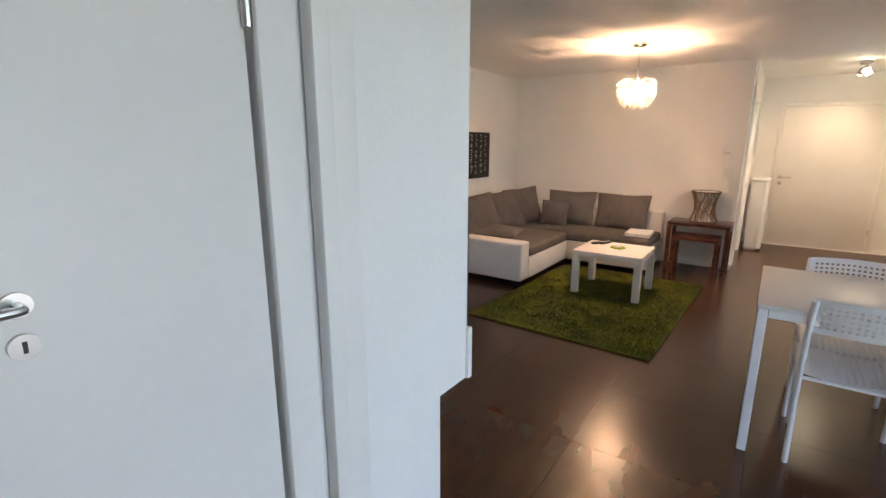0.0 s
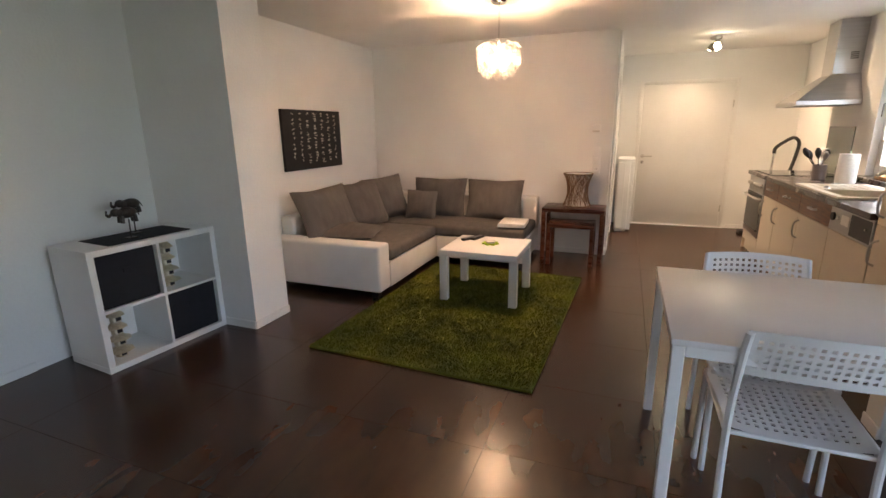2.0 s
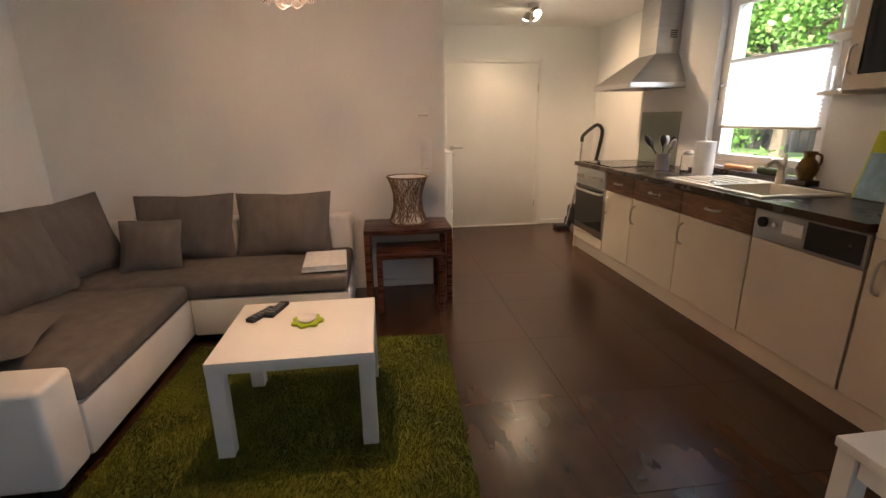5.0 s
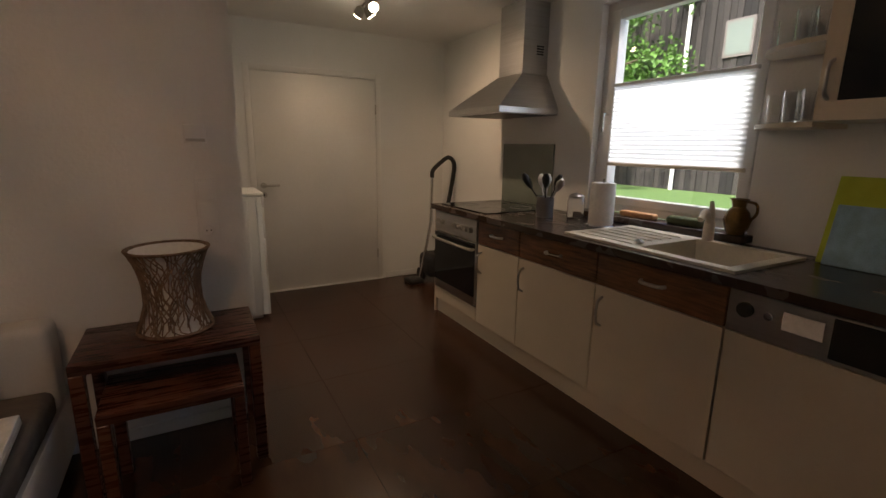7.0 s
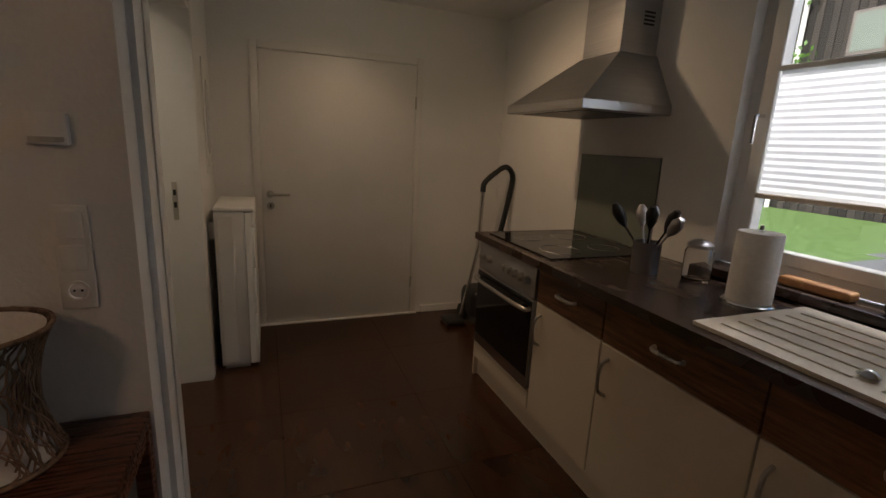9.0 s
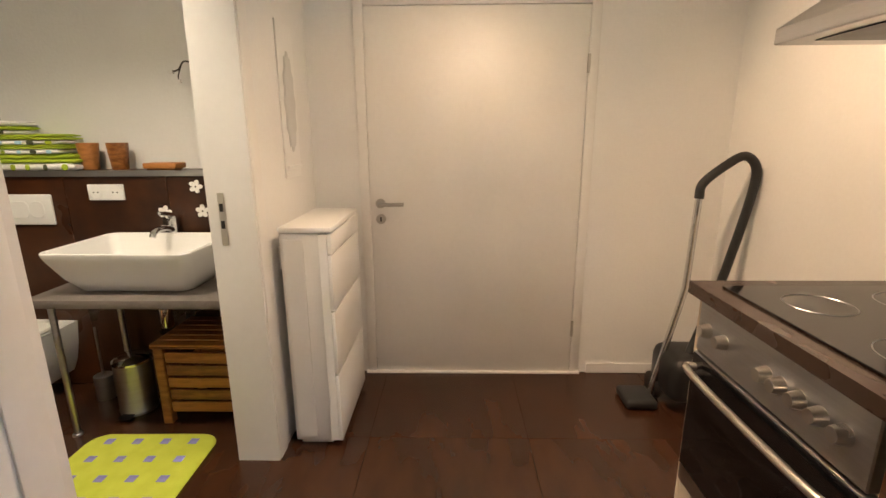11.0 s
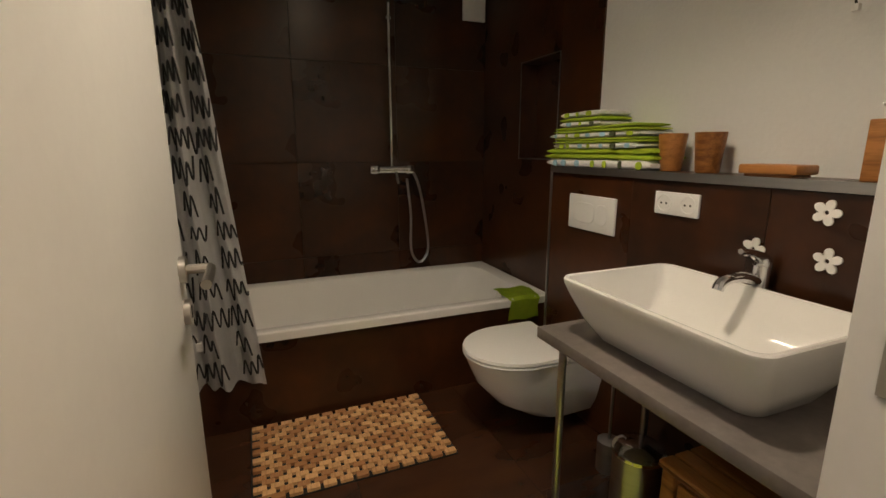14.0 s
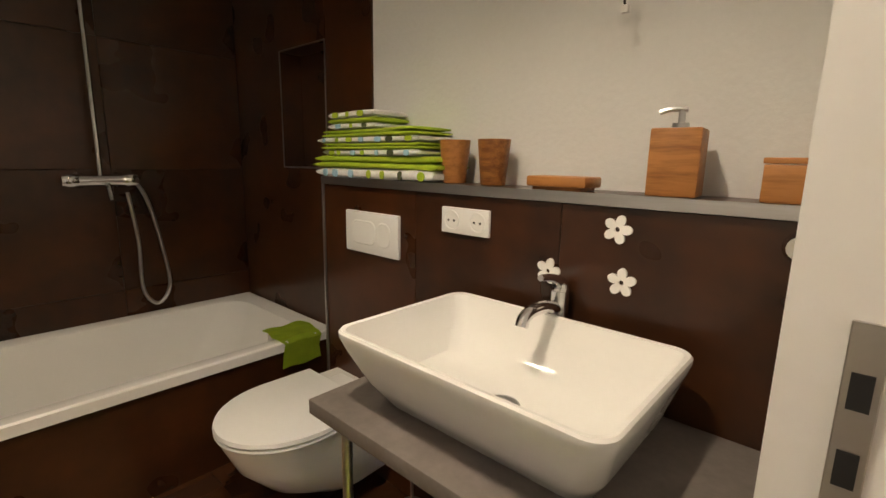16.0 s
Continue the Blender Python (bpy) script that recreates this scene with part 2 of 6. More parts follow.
def tube(bm, pts, r, seg=10, closed=False):
    pts = [Vector(p) for p in pts]
    rings, n = [], len(pts)
    up = None
    for i, p in enumerate(pts):
        a = pts[(i - 1) % n] if (closed or i) else p
        b = pts[(i + 1) % n] if (closed or i < n - 1) else p
        d = (b - a).normalized()
        if up is None:
            up = Vector((0, 0, 1)) if abs(d.z) < 0.9 else Vector((1, 0, 0))
        side = d.cross(up).normalized()
        up = side.cross(d).normalized()
        rr = r[i] if isinstance(r, (list, tuple)) else r
        rings.append([bm.verts.new(p + (side * math.cos(k * math.tau / seg) + up * math.sin(k * math.tau / seg)) * rr) for k in range(seg)])
    for i in range(n if closed else n - 1):
        a, b = rings[i], rings[(i + 1) % n]
        for k in range(seg):
            bm.faces.new((a[k], a[(k + 1) % seg], b[(k + 1) % seg], b[k]))
    if not closed:
        bm.faces.new(rings[0][::-1])
        bm.faces.new(rings[-1])
    return bm


def lathe(bm, prof, cx=0, cy=0, seg=28, cap=True):
    rings = [[bm.verts.new((cx + r * math.cos(k * math.tau / seg), cy + r * math.sin(k * math.tau / seg), z)) for k in range(seg)] for r, z in prof]
    for a, b in zip(rings, rings[1:]):
        for k in range(seg):
            bm.faces.new((a[k], a[(k + 1) % seg], b[(k + 1) % seg], b[k]))
    if cap:
        bm.faces.new(rings[0][::-1])
        bm.faces.new(rings[-1])
    return bm


def arc(points, n=6):
    """A smooth line through the points (Catmull-Rom)."""
    p = [Vector(q) for q in points]
    p = [p[0] * 2 - p[1]] + p + [p[-1] * 2 - p[-2]]
    out = []
    for i in range(1, len(p) - 2):
        for k in range(n):
            t = k / n
            out.append(0.5 * ((2 * p[i]) + (p[i + 1] - p[i - 1]) * t + (2 * p[i - 1] - 5 * p[i] + 4 * p[i + 1] - p[i + 2]) * t * t + (3 * p[i] - p[i - 1] - 3 * p[i + 1] + p[i + 2]) * t ** 3))
    return out + [p[-2]]


def mesh_of(name, bm, mat, smooth=True):
    bmesh.ops.recalc_face_normals(bm, faces=bm.faces)
    me = bpy.data.meshes.new(name)
    bm.to_mesh(me)
    bm.free()
    me.materials.append(M[mat])
    if smooth:
        me.polygons.foreach_set("use_smooth", [True] * len(me.polygons))
        me.set_sharp_from_angle(angle=radians(35))
    return me


def part(name, bm, mat, parent, label="", m=None):
    ob = new(name, mesh_of(name, bm, mat))
    ob.parent = parent
    if m is not None:
        ob.matrix_local = m
    if label:
        ob["label"] = label
    return ob


def thing(name, label, category, x=0, y=0, z=0, rz=0, group="", kind=""):
    ob = new(name)
    ob.matrix_world = pose(x, y, z, 0, 0, rz)
    ob.empty_display_size = 0.1
    return tagged(ob, label, category, group, kind)


def solo(name, bm, mat, label, category, m=None, group="", kind=""):
    ob = new(name, mesh_of(name, bm, mat))
    if m is not None:
        ob.matrix_world = m
    return tagged(ob, label, category, group, kind)


def structure(name, bm, mat, label, category):
    return solo(name, bm, mat, label, category, kind="structure")


# ---- the large structure ----
X_KIT, Y_DOOR, Y_SOFA, X_PIC, X_ALC = 2.30, 9.10, 7.05, -2.78, -3.05
X_BW, X_BATH = 0.12, -0.05          # bathroom wall: kitchen face, bathroom face
Y_BJ0, Y_BJ1 = 7.345, 8.325           # bathroom door opening
Y_DIN, X_DIN = 4.08, 1.44           # wall beside the dining table
X_RIGHT, Y_BACK = 3.0, -1.2

floor = structure("floor", boxes((-3.45, 3.2, -1.4, 9.35, -0.12, -0.006)), "grout", "dark grouted screed under brown floor tiles", "floor")
structure("ceiling", boxes((-3.45, 3.2, -1.4, 4.4, CEIL, CEIL + 0.2), (-3.45, 2.55, 4.4, 9.35, CEIL, CEIL + 0.2)), "ceil", "plain white painted plaster ceiling", "ceiling")
structure("wall_sofa", boxes((-2.95, X_BW - 0.02, Y_SOFA, 7.17, 0, CEIL)), "wall", "white painted wall behind the corner sofa", "wall")
structure("wall_picture", boxes((-2.95, X_PIC, 4.45, Y_SOFA, 0, CEIL)), "wall", "white painted wall that carries the canvas", "wall")
structure("wall_pillar", boxes((-3.3, -2.20, 4.09, 4.45, 0, CEIL)), "wall", "white painted wall pier beside the shelf unit", "wall")
structure("wall_alcove", boxes((-3.3, X_ALC, 1.62, 4.09, 0, CEIL)), "wall", "white painted alcove wall behind the shelf unit", "wall")
structure("wall_alcove_return", boxes((-3.3, -0.42, 1.50, 1.62, 0, CEIL)), "wall", "white painted return wall of the alcove", "wall")
structure("wall_hall", boxes((-0.42, -0.26, Y_BACK, -0.06, 0, CEIL), (-0.42, -0.26, 1.13, 1.62, 0, CEIL), (-0.42, -0.26, -0.06, 1.13, 2.04, CEIL), (-0.42, -0.26, 1.62, 1.755, 0.79, CEIL), (-0.42, -0.25, 1.75, 1.77, 0.79, 0.95)), "wall", "white painted hall wall with a door in it", "wall")
structure("wall_back", boxes((-0.42, 3.2, Y_BACK - 0.15, Y_BACK, 0, CEIL)), "wall", "plain white painted wall at the hall end", "wall")
structure("wall_hall_room", boxes((-1.6, -1.5, Y_BACK, 1.5, 0, CEIL)), "wall", "plain white painted wall of the room next door", "wall")
structure("wall_window_side", boxes((X_RIGHT, 3.2, Y_BACK, 0.2, 0, CEIL), (X_RIGHT, 3.2, 2.4, Y_DIN, 0, CEIL), (X_RIGHT, 3.2, 0.2, 2.4, 0, 0.3), (X_RIGHT, 3.2, 0.2, 2.4, 2.3, CEIL)), "wall", "white painted outer wall with a tall window opening", "wall")
structure("wall_dining", boxes((X_DIN, 3.2, Y_DIN, 4.22, 0, CEIL)), "wall", "white painted wall beside the dining table", "wall")
WY0, WY1, WZ0, WZ1 = 5.93, 7.00, 0.957, 2.26
structure("wall_kitchen", boxes((X_KIT, 2.55, 4.22, WY0, 0, CEIL), (X_KIT, 2.55, WY1, Y_DOOR, 0, CEIL), (X_KIT, 2.55, WY0, WY1, 0, WZ0 - 0.035), (X_KIT, 2.55, WY0, WY1, WZ1, CEIL)), "wall", "white painted kitchen wall with a window", "wall")
structure("wall_entrance", boxes((-0.05, 0.39, Y_DOOR, 9.25, 0, CEIL), (1.575, 2.55, Y_DOOR, 9.25, 0, CEIL), (0.39, 1.575, Y_DOOR, 9.25, 2.0, CEIL)), "wall", "white painted wall around the flat's entrance door", "wall")
# unseen slab, added so no outside light leaks round the entrance door
structure("wall_stairwell", boxes((0.2, 1.8, 9.27, 9.34, 0, CEIL)), "wall", "plain unseen wall added behind the entrance door to block light", "wall")
structure("wall_bath_door", boxes((X_BATH, X_BW, 7.17, Y_BJ0, 0, CEIL), (X_BATH, X_BW, Y_BJ1, Y_DOOR, 0, CEIL), (X_BATH, X_BW, Y_BJ0, Y_BJ1, 2.03, CEIL)), "wall", "white painted wall around the bathroom doorway", "wall")
structure("wall_bath_mirror", boxes((-1.53, X_BATH, Y_DOOR, 9.25, 0, CEIL)), "wall", "cream white plaster wall above the tiled ledge", "wall")
structure("wall_tub_end", boxes((-2.85, -2.22, 9.085, 9.3, 0, CEIL), (-1.84, -1.53, 9.09, 9.3, 0, CEIL), (-2.22, -1.84, 9.085, 9.3, 0, 1.22), (-2.22, -1.84, 9.085, 9.3, 1.765, CEIL), (-2.22, -1.84, 9.20, 9.3, 1.22, 1.765)), "walltile", "dark brown tiled wall at the tub's end with a niche", "wall")
structure("wall_tub_back", boxes((-2.85, -2.70, 7.17, 9.085, 0, CEIL)), "grout", "tiled wall behind the bathtub", "wall")
structure("wall_ledge", boxes((-1.645, X_BATH, 8.94, 9.088, 0, 1.165)), "grout", "half-height tiled installation wall behind basin and toilet", "wall")


def baseboard(x0, x1, y0, y1):
    structure("baseboard", rbox(x0, x1, y0, y1, 0.0, 0.06, 0.003, 1), "white", "low white painted skirting board", "baseboard")


baseboard(-2.80, 0.10, 7.035, 7.048)
baseboard(0.102, 0.115, 7.04, 7.26)
baseboard(-2.198, -2.186, 4.078, 4.45)
baseboard(-2.50, -2.199, 4.076, 4.088)
baseboard(X_ALC + 0.002, X_ALC + 0.014, 1.64, 3.13)
baseboard(-0.258, -0.246, 1.34, 1.62)
baseboard(1.45, 2.98, 4.066, 4.078)
baseboard(1.427, 1.438, 4.07, 4.22)
baseboard(1.64, 2.29, 9.086, 9.098)
baseboard(0.13, 0.30, 9.086, 9.098)
structure("baseboard", rbox(X_PIC + 0.002, X_PIC + 0.014, 4.46, 7.03, 0, 0.06, 0.003, 1), "white", "low white painted skirting board", "baseboard")


# ---- doors ----
def door_leaf(name, label, width, height, m, hinge_right=True, handle_x=0.06, side=1, handle_z=1.03, grip=1.0):
    ob = new(name)
    ob.matrix_world = m
    tagged(ob, label, "door", kind="structure")
    part("leaf", rbox(0, width, 0, 0.04, 0.008, height, 0.004), "doorwhite", ob)
    h = new("door_handle")
    h.parent = ob
    h.matrix_local = pose(handle_x, 0, handle_z) @ Matrix.Diagonal((grip, grip, grip, 1))
    bm = bmesh.new()
    tube(bm, [(0, 0, 0), (0, -0.012, 0)], 0.026, 18)
    tube(bm, arc([(0, -0.01, 0), (0, -0.045, 0), (side * 0.012, -0.055, 0), (side * 0.13, -0.055, 0)], 5), 0.0095, 10)
    tube(bm, [(0, 0, -0.085), (0, -0.012, -0.085)], 0.026, 18)
    part("lever", bm, "nickel", h, "satin nickel lever with key rosette")
    part("keyhole", boxes((-0.004, 0.004, -0.0135, -0.011, -0.097, -0.073)), "black", h)
    hx = width if hinge_right else 0.0
    for z in (0.28, 1.70):
        bm = bmesh.new()
        tube(bm, [(hx, -0.008, z - 0.045), (hx, -0.008, z + 0.045)], 0.008, 10)
        part("hinge", bm, "nickel", ob)
    return ob


def casing(name, x0, x1, top, m, w=0.055, t=0.014):
    """White door frame: lining and casing boards on the face y = 0."""
    ob = new(name)
    ob.matrix_world = m
    tagged(ob, "white painted timber door frame with flat casing", "door frame", kind="structure")
    part("casing_board", rbox(x0 - w, x0, -t, 0, 0, top + w, 0.003), "doorwhite", ob)
    part("casing_board", rbox(x1, x1 + w, -t, 0, 0, top + w, 0.003), "doorwhite", ob)
    part("casing_board", rbox(x0, x1, -t, 0, top, top + w, 0.003), "doorwhite", ob)
    return ob


door_leaf("door_entrance", "closed flush white entrance door with nickel lever", 1.123, 1.975, pose(0.42, 9.089, 0), True, 0.055, 1, 1.0)
casing("door_frame_entrance", 0.4185, 1.5442, 1.9765, pose(0, 9.098, 0), 0.05)
structure("trim", rbox(0.36, 1.60, 9.07, 9.098, 0.0, 0.012, 0.002, 1), "white", "white threshold strip under the entrance door", "trim")
# hall door, closed, seen from close by
hd = door_leaf("door_hall", "closed flush white door in the hall wall", 1.06, 1.975, pose(-0.268, 0.06, 0, 0, 0, 90), True, 0.735, -1, 1.30, 0.6)
casing("door_frame_hall", 0.055, 1.125, 1.985, pose(-0.258, 0, 0, 0, 0, 90), 0.07)
structure("trim", bevel(boxes((-0.258, -0.225, 1.215, 1.255, 0, 2.1), (-0.258, -0.24, 1.26, 1.325, 0, 2.1)), 0.006, 2), "doorwhite", "white profiled trim beside the hall door", "trim")

structure("trim", boxes((-0.42, -0.262, 1.756, 1.764, 0.952, 1.30)), "black", "dark strip on the end of the hall wall", "trim")

# ---- alcove: cube shelf with boxes ----
ku = thing("cube_shelf", "white cube shelf unit with four compartments against the wall", "shelf", -2.515, 3.665, 0, 85)
W2, DEP, HT = 0.415, 0.41, 0.765
part("side_panel", rbox(-W2, -W2 + 0.038, 0, DEP, 0.038, HT - 0.038, 0.002, 1), "white", ku)
part("side_panel", rbox(W2 - 0.038, W2, 0, DEP, 0.038, HT - 0.038, 0.002, 1), "white", ku)
part("top_panel", rbox(-W2, W2, 0, DEP, HT - 0.038, HT, 0.002, 1), "white", ku)
part("bottom_panel", rbox(-W2, W2, 0, DEP, 0, 0.038, 0.002, 1), "white", ku)
part("divider", rbox(-0.009, 0.009, 0.003, DEP - 0.01, 0.038, HT - 0.038, 0.001, 1), "white", ku)
part("shelf_board", rbox(-W2 + 0.038, -0.009, 0.003, DEP - 0.01, HT / 2 - 0.009, HT / 2 + 0.009, 0.001, 1), "white", ku)
part("shelf_board", rbox(0.009, W2 - 0.038, 0.003, DEP - 0.01, HT / 2 - 0.009, HT / 2 + 0.009, 0.001, 1), "white", ku)
part("back_panel", boxes((-W2 + 0.01, W2 - 0.01, DEP - 0.01, DEP - 0.004, 0.02, HT - 0.02)), "white", ku)
KM = pose(-2.515, 3.665, 0, 0, 0, 85)


def storage_box(x0, z0):
    ob = thing("storage_box", "dark navy fabric storage box filling a shelf compartment", "storage box", group="boxes in the cube shelf")
    ob.matrix_world = KM @ pose(x0, 0.02, z0)
    part("body", rbox(0.004, 0.356, 0, 0.36, 0.001, 0.33, 0.008), "darkcloth", ob)
    part("tab", rbox(0.15, 0.20, -0.004, 0.001, 0.20, 0.23, 0.002, 1), "darkcloth", ob)


storage_box(-W2 + 0.040, HT / 2 + 0.010)
storage_box(0.012, 0.039)


def tin_stack(x0, z0):
    """Stepped, pagoda-like stack of pale gold tin lanterns."""
    for k in range(4):
        z = z0 + k * 0.078
        ob = thing("tin_lantern", "small pale gold tin lantern with a flared roof, stacked", "lantern", group="lanterns in the cube shelf")
        ob.matrix_world = KM @ pose(x0 + 0.004 * (k % 2), 0.12, z)
        bm = bmesh.new()
        lathe(bm, [(0.030, 0.0), (0.034, 0.004), (0.034, 0.036), (0.030, 0.040)], seg=8)
        part("body", bm, "tin", ob)
        bm = bmesh.new()
        lathe(bm, [(0.078 - 0.008 * k, 0.041), (0.070 - 0.008 * k, 0.048), (0.040, 0.058), (0.024, 0.0775)], seg=8)
        part("roof", bm, "tin", ob)
        part("window", boxes((-0.014, 0.014, -0.036, -0.031, 0.010, 0.032)), "black", ob)


tin_stack(-W2 + 0.040 + 0.10, 0.039)
tin_stack(0.012 + 0.095, HT / 2 + 0.010)
solo("table_runner", rbox(-0.27, 0.27, 0.04, 0.36, 0, 0.004, 0.001, 1), "darkcloth", "dark brown woven runner lying on the shelf top", "table runner", KM @ pose(0, 0, HT))


def elephant(x, y, h, s):
    bm = bmesh.new()
    def blob(c, r, k=10):
        ret = bmesh.ops.create_icosphere(bm, subdivisions=2, radius=1.0)
        for v in ret["verts"]:
            v.co = Vector((c[0] + v.co.x * r[0], c[1] + v.co.y * r[1], c[2] + v.co.z * r[2]))
    box(bm, -0.03, 0.03, -0.025, 0.025, 0, 0.008)
    tube(bm, [(0, 0, 0.006), (0.004, 0, h - 0.05 * s)], 0.004, 8)
    blob((0, 0, h), (0.075 * s, 0.04 * s, 0.045 * s))
    blob((-0.085 * s, 0, h + 0.012 * s), (0.035 * s, 0.03 * s, 0.032 * s))
    for sy in (-1, 1):
        blob((-0.07 * s, sy * 0.032 * s, h + 0.01 * s), (0.022 * s, 0.006 * s, 0.03 * s))
    tube(bm, arc([(-0.11 * s, 0, h + 0.005 * s), (-0.135 * s, 0, h - 0.01 * s), (-0.15 * s, 0, h + 0.01 * s), (-0.145 * s, 0, h + 0.035 * s)], 4), [0.012 * s] * 8 + [0.007 * s] * 5, 8)
    for lx in (-0.05, 0.045):
        for ly in (-0.022, 0.022):
            tube(bm, [(lx * s, ly * s, h - 0.02 * s), (lx * s * 1.1, ly * s, h - 0.075 * s)], 0.014 * s, 8)
    tube(bm, [(0.07 * s, 0, h + 0.01 * s), (0.09 * s, 0, h - 0.03 * s)], 0.004 * s, 6)
    solo("elephant_figurine", bm, "bronze", "dark bronze elephant figurine on a thin rod stand", "figurine", KM @ pose(x, y, HT + 0.004), group="elephant figurines")


elephant(-0.08, 0.13, 0.165, 0.8)
elephant(0.02, 0.25, 0.20, 0.8)


# ---- living room ----
def soft_box(x0, x1, y0, y1, z0, z1, r, puff=0.0, cuts=10):
    """An upholstered block: rounded edges, slightly domed top."""
    bm = bevel(box(bmesh.new(), x0, x1, y0, y1, z0, z1), r, 4)
    if puff:
        bmesh.ops.subdivide_edges(bm, edges=[e for e in bm.edges if e.calc_length() > 0.15], cuts=cuts, use_grid_fill=True)
        cx, cy, hx, hy = (x0 + x1) / 2, (y0 + y1) / 2, (x1 - x0) / 2, (y1 - y0) / 2
        for v in bm.verts:
            if v.co.z > z1 - 0.01:
                u, w = min(1, abs(v.co.x - cx) / hx), min(1, abs(v.co.y - cy) / hy)
                v.co.z += puff * (1 - u ** 4) * (1 - w ** 4) + 0.004 * noise.noise(v.co * 5)
    return bm


sofa = thing("corner_sofa", "L-shaped corner sofa, white leatherette base and grey-brown woven seats", "sofa")
XS = -1.60
part("base", bevel(boxes((-2.76, XS, 5.10, 7.02, 0.065, 0.30)), 0.012, 2), "leather", sofa, "white imitation leather base of the long side")
part("base", bevel(boxes((XS + 0.004, -0.64, 6.16, 7.02, 0.065, 0.30)), 0.012, 2), "leather", sofa, "white imitation leather base of the short side")
part("armrest", soft_box(-2.76, XS, 4.90, 5.095, 0.065, 0.475, 0.025), "leather", sofa, "white imitation leather armrest")
part("backrest", soft_box(-2.76, -2.60, 5.10, 7.02, 0.30, 0.64, 0.03), "leather", sofa, "white imitation leather backrest")
part("backrest", soft_box(-2.595, -0.64, 6.86, 7.02, 0.30, 0.66, 0.03), "leather", sofa, "white imitation leather backrest")
part("seat", soft_box(-2.59, XS + 0.012, 5.10, 6.15, 0.302, 0.41, 0.03, 0.02), "fabric", sofa, "grey-brown woven seat cushion")
part("seat", soft_box(-2.59, -0.645, 6.155, 6.855, 0.302, 0.41, 0.03, 0.02), "fabric", sofa, "grey-brown woven seat cushion")
for lx, ly in ((-2.7, 4.98), (-1.68, 4.98), (-2.7, 6.95), (-0.72, 6.95), (-0.72, 6.24)):
    part("foot", boxes((lx - 0.03, lx + 0.03, ly - 0.03, ly + 0.03, 0, 0.068)), "black", sofa, "short black foot")


def pillow(w, h, d, seed):
    """A stuffed cushion in the xz plane: pinched seams, sagging corners."""
    n = 14
    bm = bmesh.new()
    grid = {}
    for s in (-1, 1):
        for i in range(n + 1):
            for j in range(n + 1):
                u, v = i / n * 2 - 1, j / n * 2 - 1
                edge = i in (0, n) or j in (0, n)
                if edge and s == 1:
                    grid[s, i, j] = grid[-1, i, j]
                    continue
                pin = 1 - 0.07 * (1 - abs(u)) * abs(v) ** 2
                pin2 = 1 - 0.07 * (1 - abs(v)) * abs(u) ** 2
                t = ((1 - u * u) * (1 - v * v)) ** 0.55
                wr = 0.012 * noise.noise(Vector((u * 2.2, v * 2.2, seed + s))) * t
                grid[s, i, j] = bm.verts.new((u * w / 2 * pin2, s * (d / 2 * t + wr), v * h / 2 * pin + 0.012 * noise.noise(Vector((u * 1.5, v, seed)))))
    for s in (-1, 1):
        for i in range(n):
            for j in range(n):
                bm.faces.new([grid[s, a, b] for a, b in ((i, j), (i + 1, j), (i + 1, j + 1), (i, j + 1))])
    return bm


def cushion(w, h, d, m, seed, label="large grey-brown woven back cushion leaning on the sofa"):
    solo("sofa_cushion", pillow(w, h, d, seed), "fabric", label, "cushion", m, group="cushions on the corner sofa")


cushion(0.66, 0.46, 0.19, pose(-1.765, 6.70, 0.64, -14, 0, 0), 1)
cushion(0.66, 0.46, 0.19, pose(-1.10, 6.70, 0.635, -14, 0, -2), 2)
cushion(0.62, 0.52, 0.21, pose(-2.37, 5.31, 0.655, -26, -3, 73), 3)
cushion(0.54, 0.51, 0.20, pose(-2.35, 5.93, 0.65, -24, -4, 68), 4)
cushion(0.52, 0.51, 0.19, pose(-2.33, 6.42, 0.65, -20, -5, 57), 5)
cushion(0.36, 0.34, 0.13, pose(-1.90, 6.47, 0.58, -20, 3, 12), 6, "small square grey-brown woven cushion on the sofa")
cushion(0.60, 0.40, 0.15, pose(-2.15, 5.32, 0.485, -86, 0, 12), 7, "flat grey-brown woven cushion lying on the seat")
# folded white cloth on the seat
cl = thing("folded_blanket", "folded white patterned cloth lying on the sofa seat", "blanket", -0.80, 6.38, 0.428, 4)
for k in range(3):
    part("fold", soft_box(-0.14 + 0.004 * k, 0.14, -0.18, 0.18 - 0.005 * k, 0.014 * k + 0.001, 0.014 * k + 0.0145, 0.006), "cotton", cl)

ct = thing("coffee_table", "square white coffee table with thick legs on the rug", "coffee table", -0.795, 5.35, 0.02)
part("tabletop", rbox(-0.325, 0.325, -0.30, 0.30, 0.385, 0.435, 0.003), "white", ct)
for sx in (-1, 1):
    for sy in (-1, 1):
        part("leg", rbox(sx * 0.293 - 0.032, sx * 0.293 + 0.032, sy * 0.265 - 0.030, sy * 0.265 + 0.030, 0, 0.385, 0.002, 1), "white", ct)
for k, (x, y, r) in enumerate(((-1.00, 5.49, 62), (-0.94, 5.54, 74))):
    rc = thing("remote_control", "slim black remote control lying on the coffee table", "remote control", x, y, 0.455, r, group="remote controls")
    part("body", rbox(-0.085, 0.085, -0.023, 0.023, 0, 0.02, 0.006), "black", rc)
    for i in range(5):
        for j in (-1, 0, 1):
            part("button", rbox(-0.06 + i * 0.024, -0.048 + i * 0.024, j * 0.013 - 0.004, j * 0.013 + 0.004, 0.02, 0.0225, 0.001, 1), "steel", rc)
dish = thing("candle_dish", "lime green flower-shaped dish with a pale candle on the table", "dish", -0.775, 5.385, 0.455)
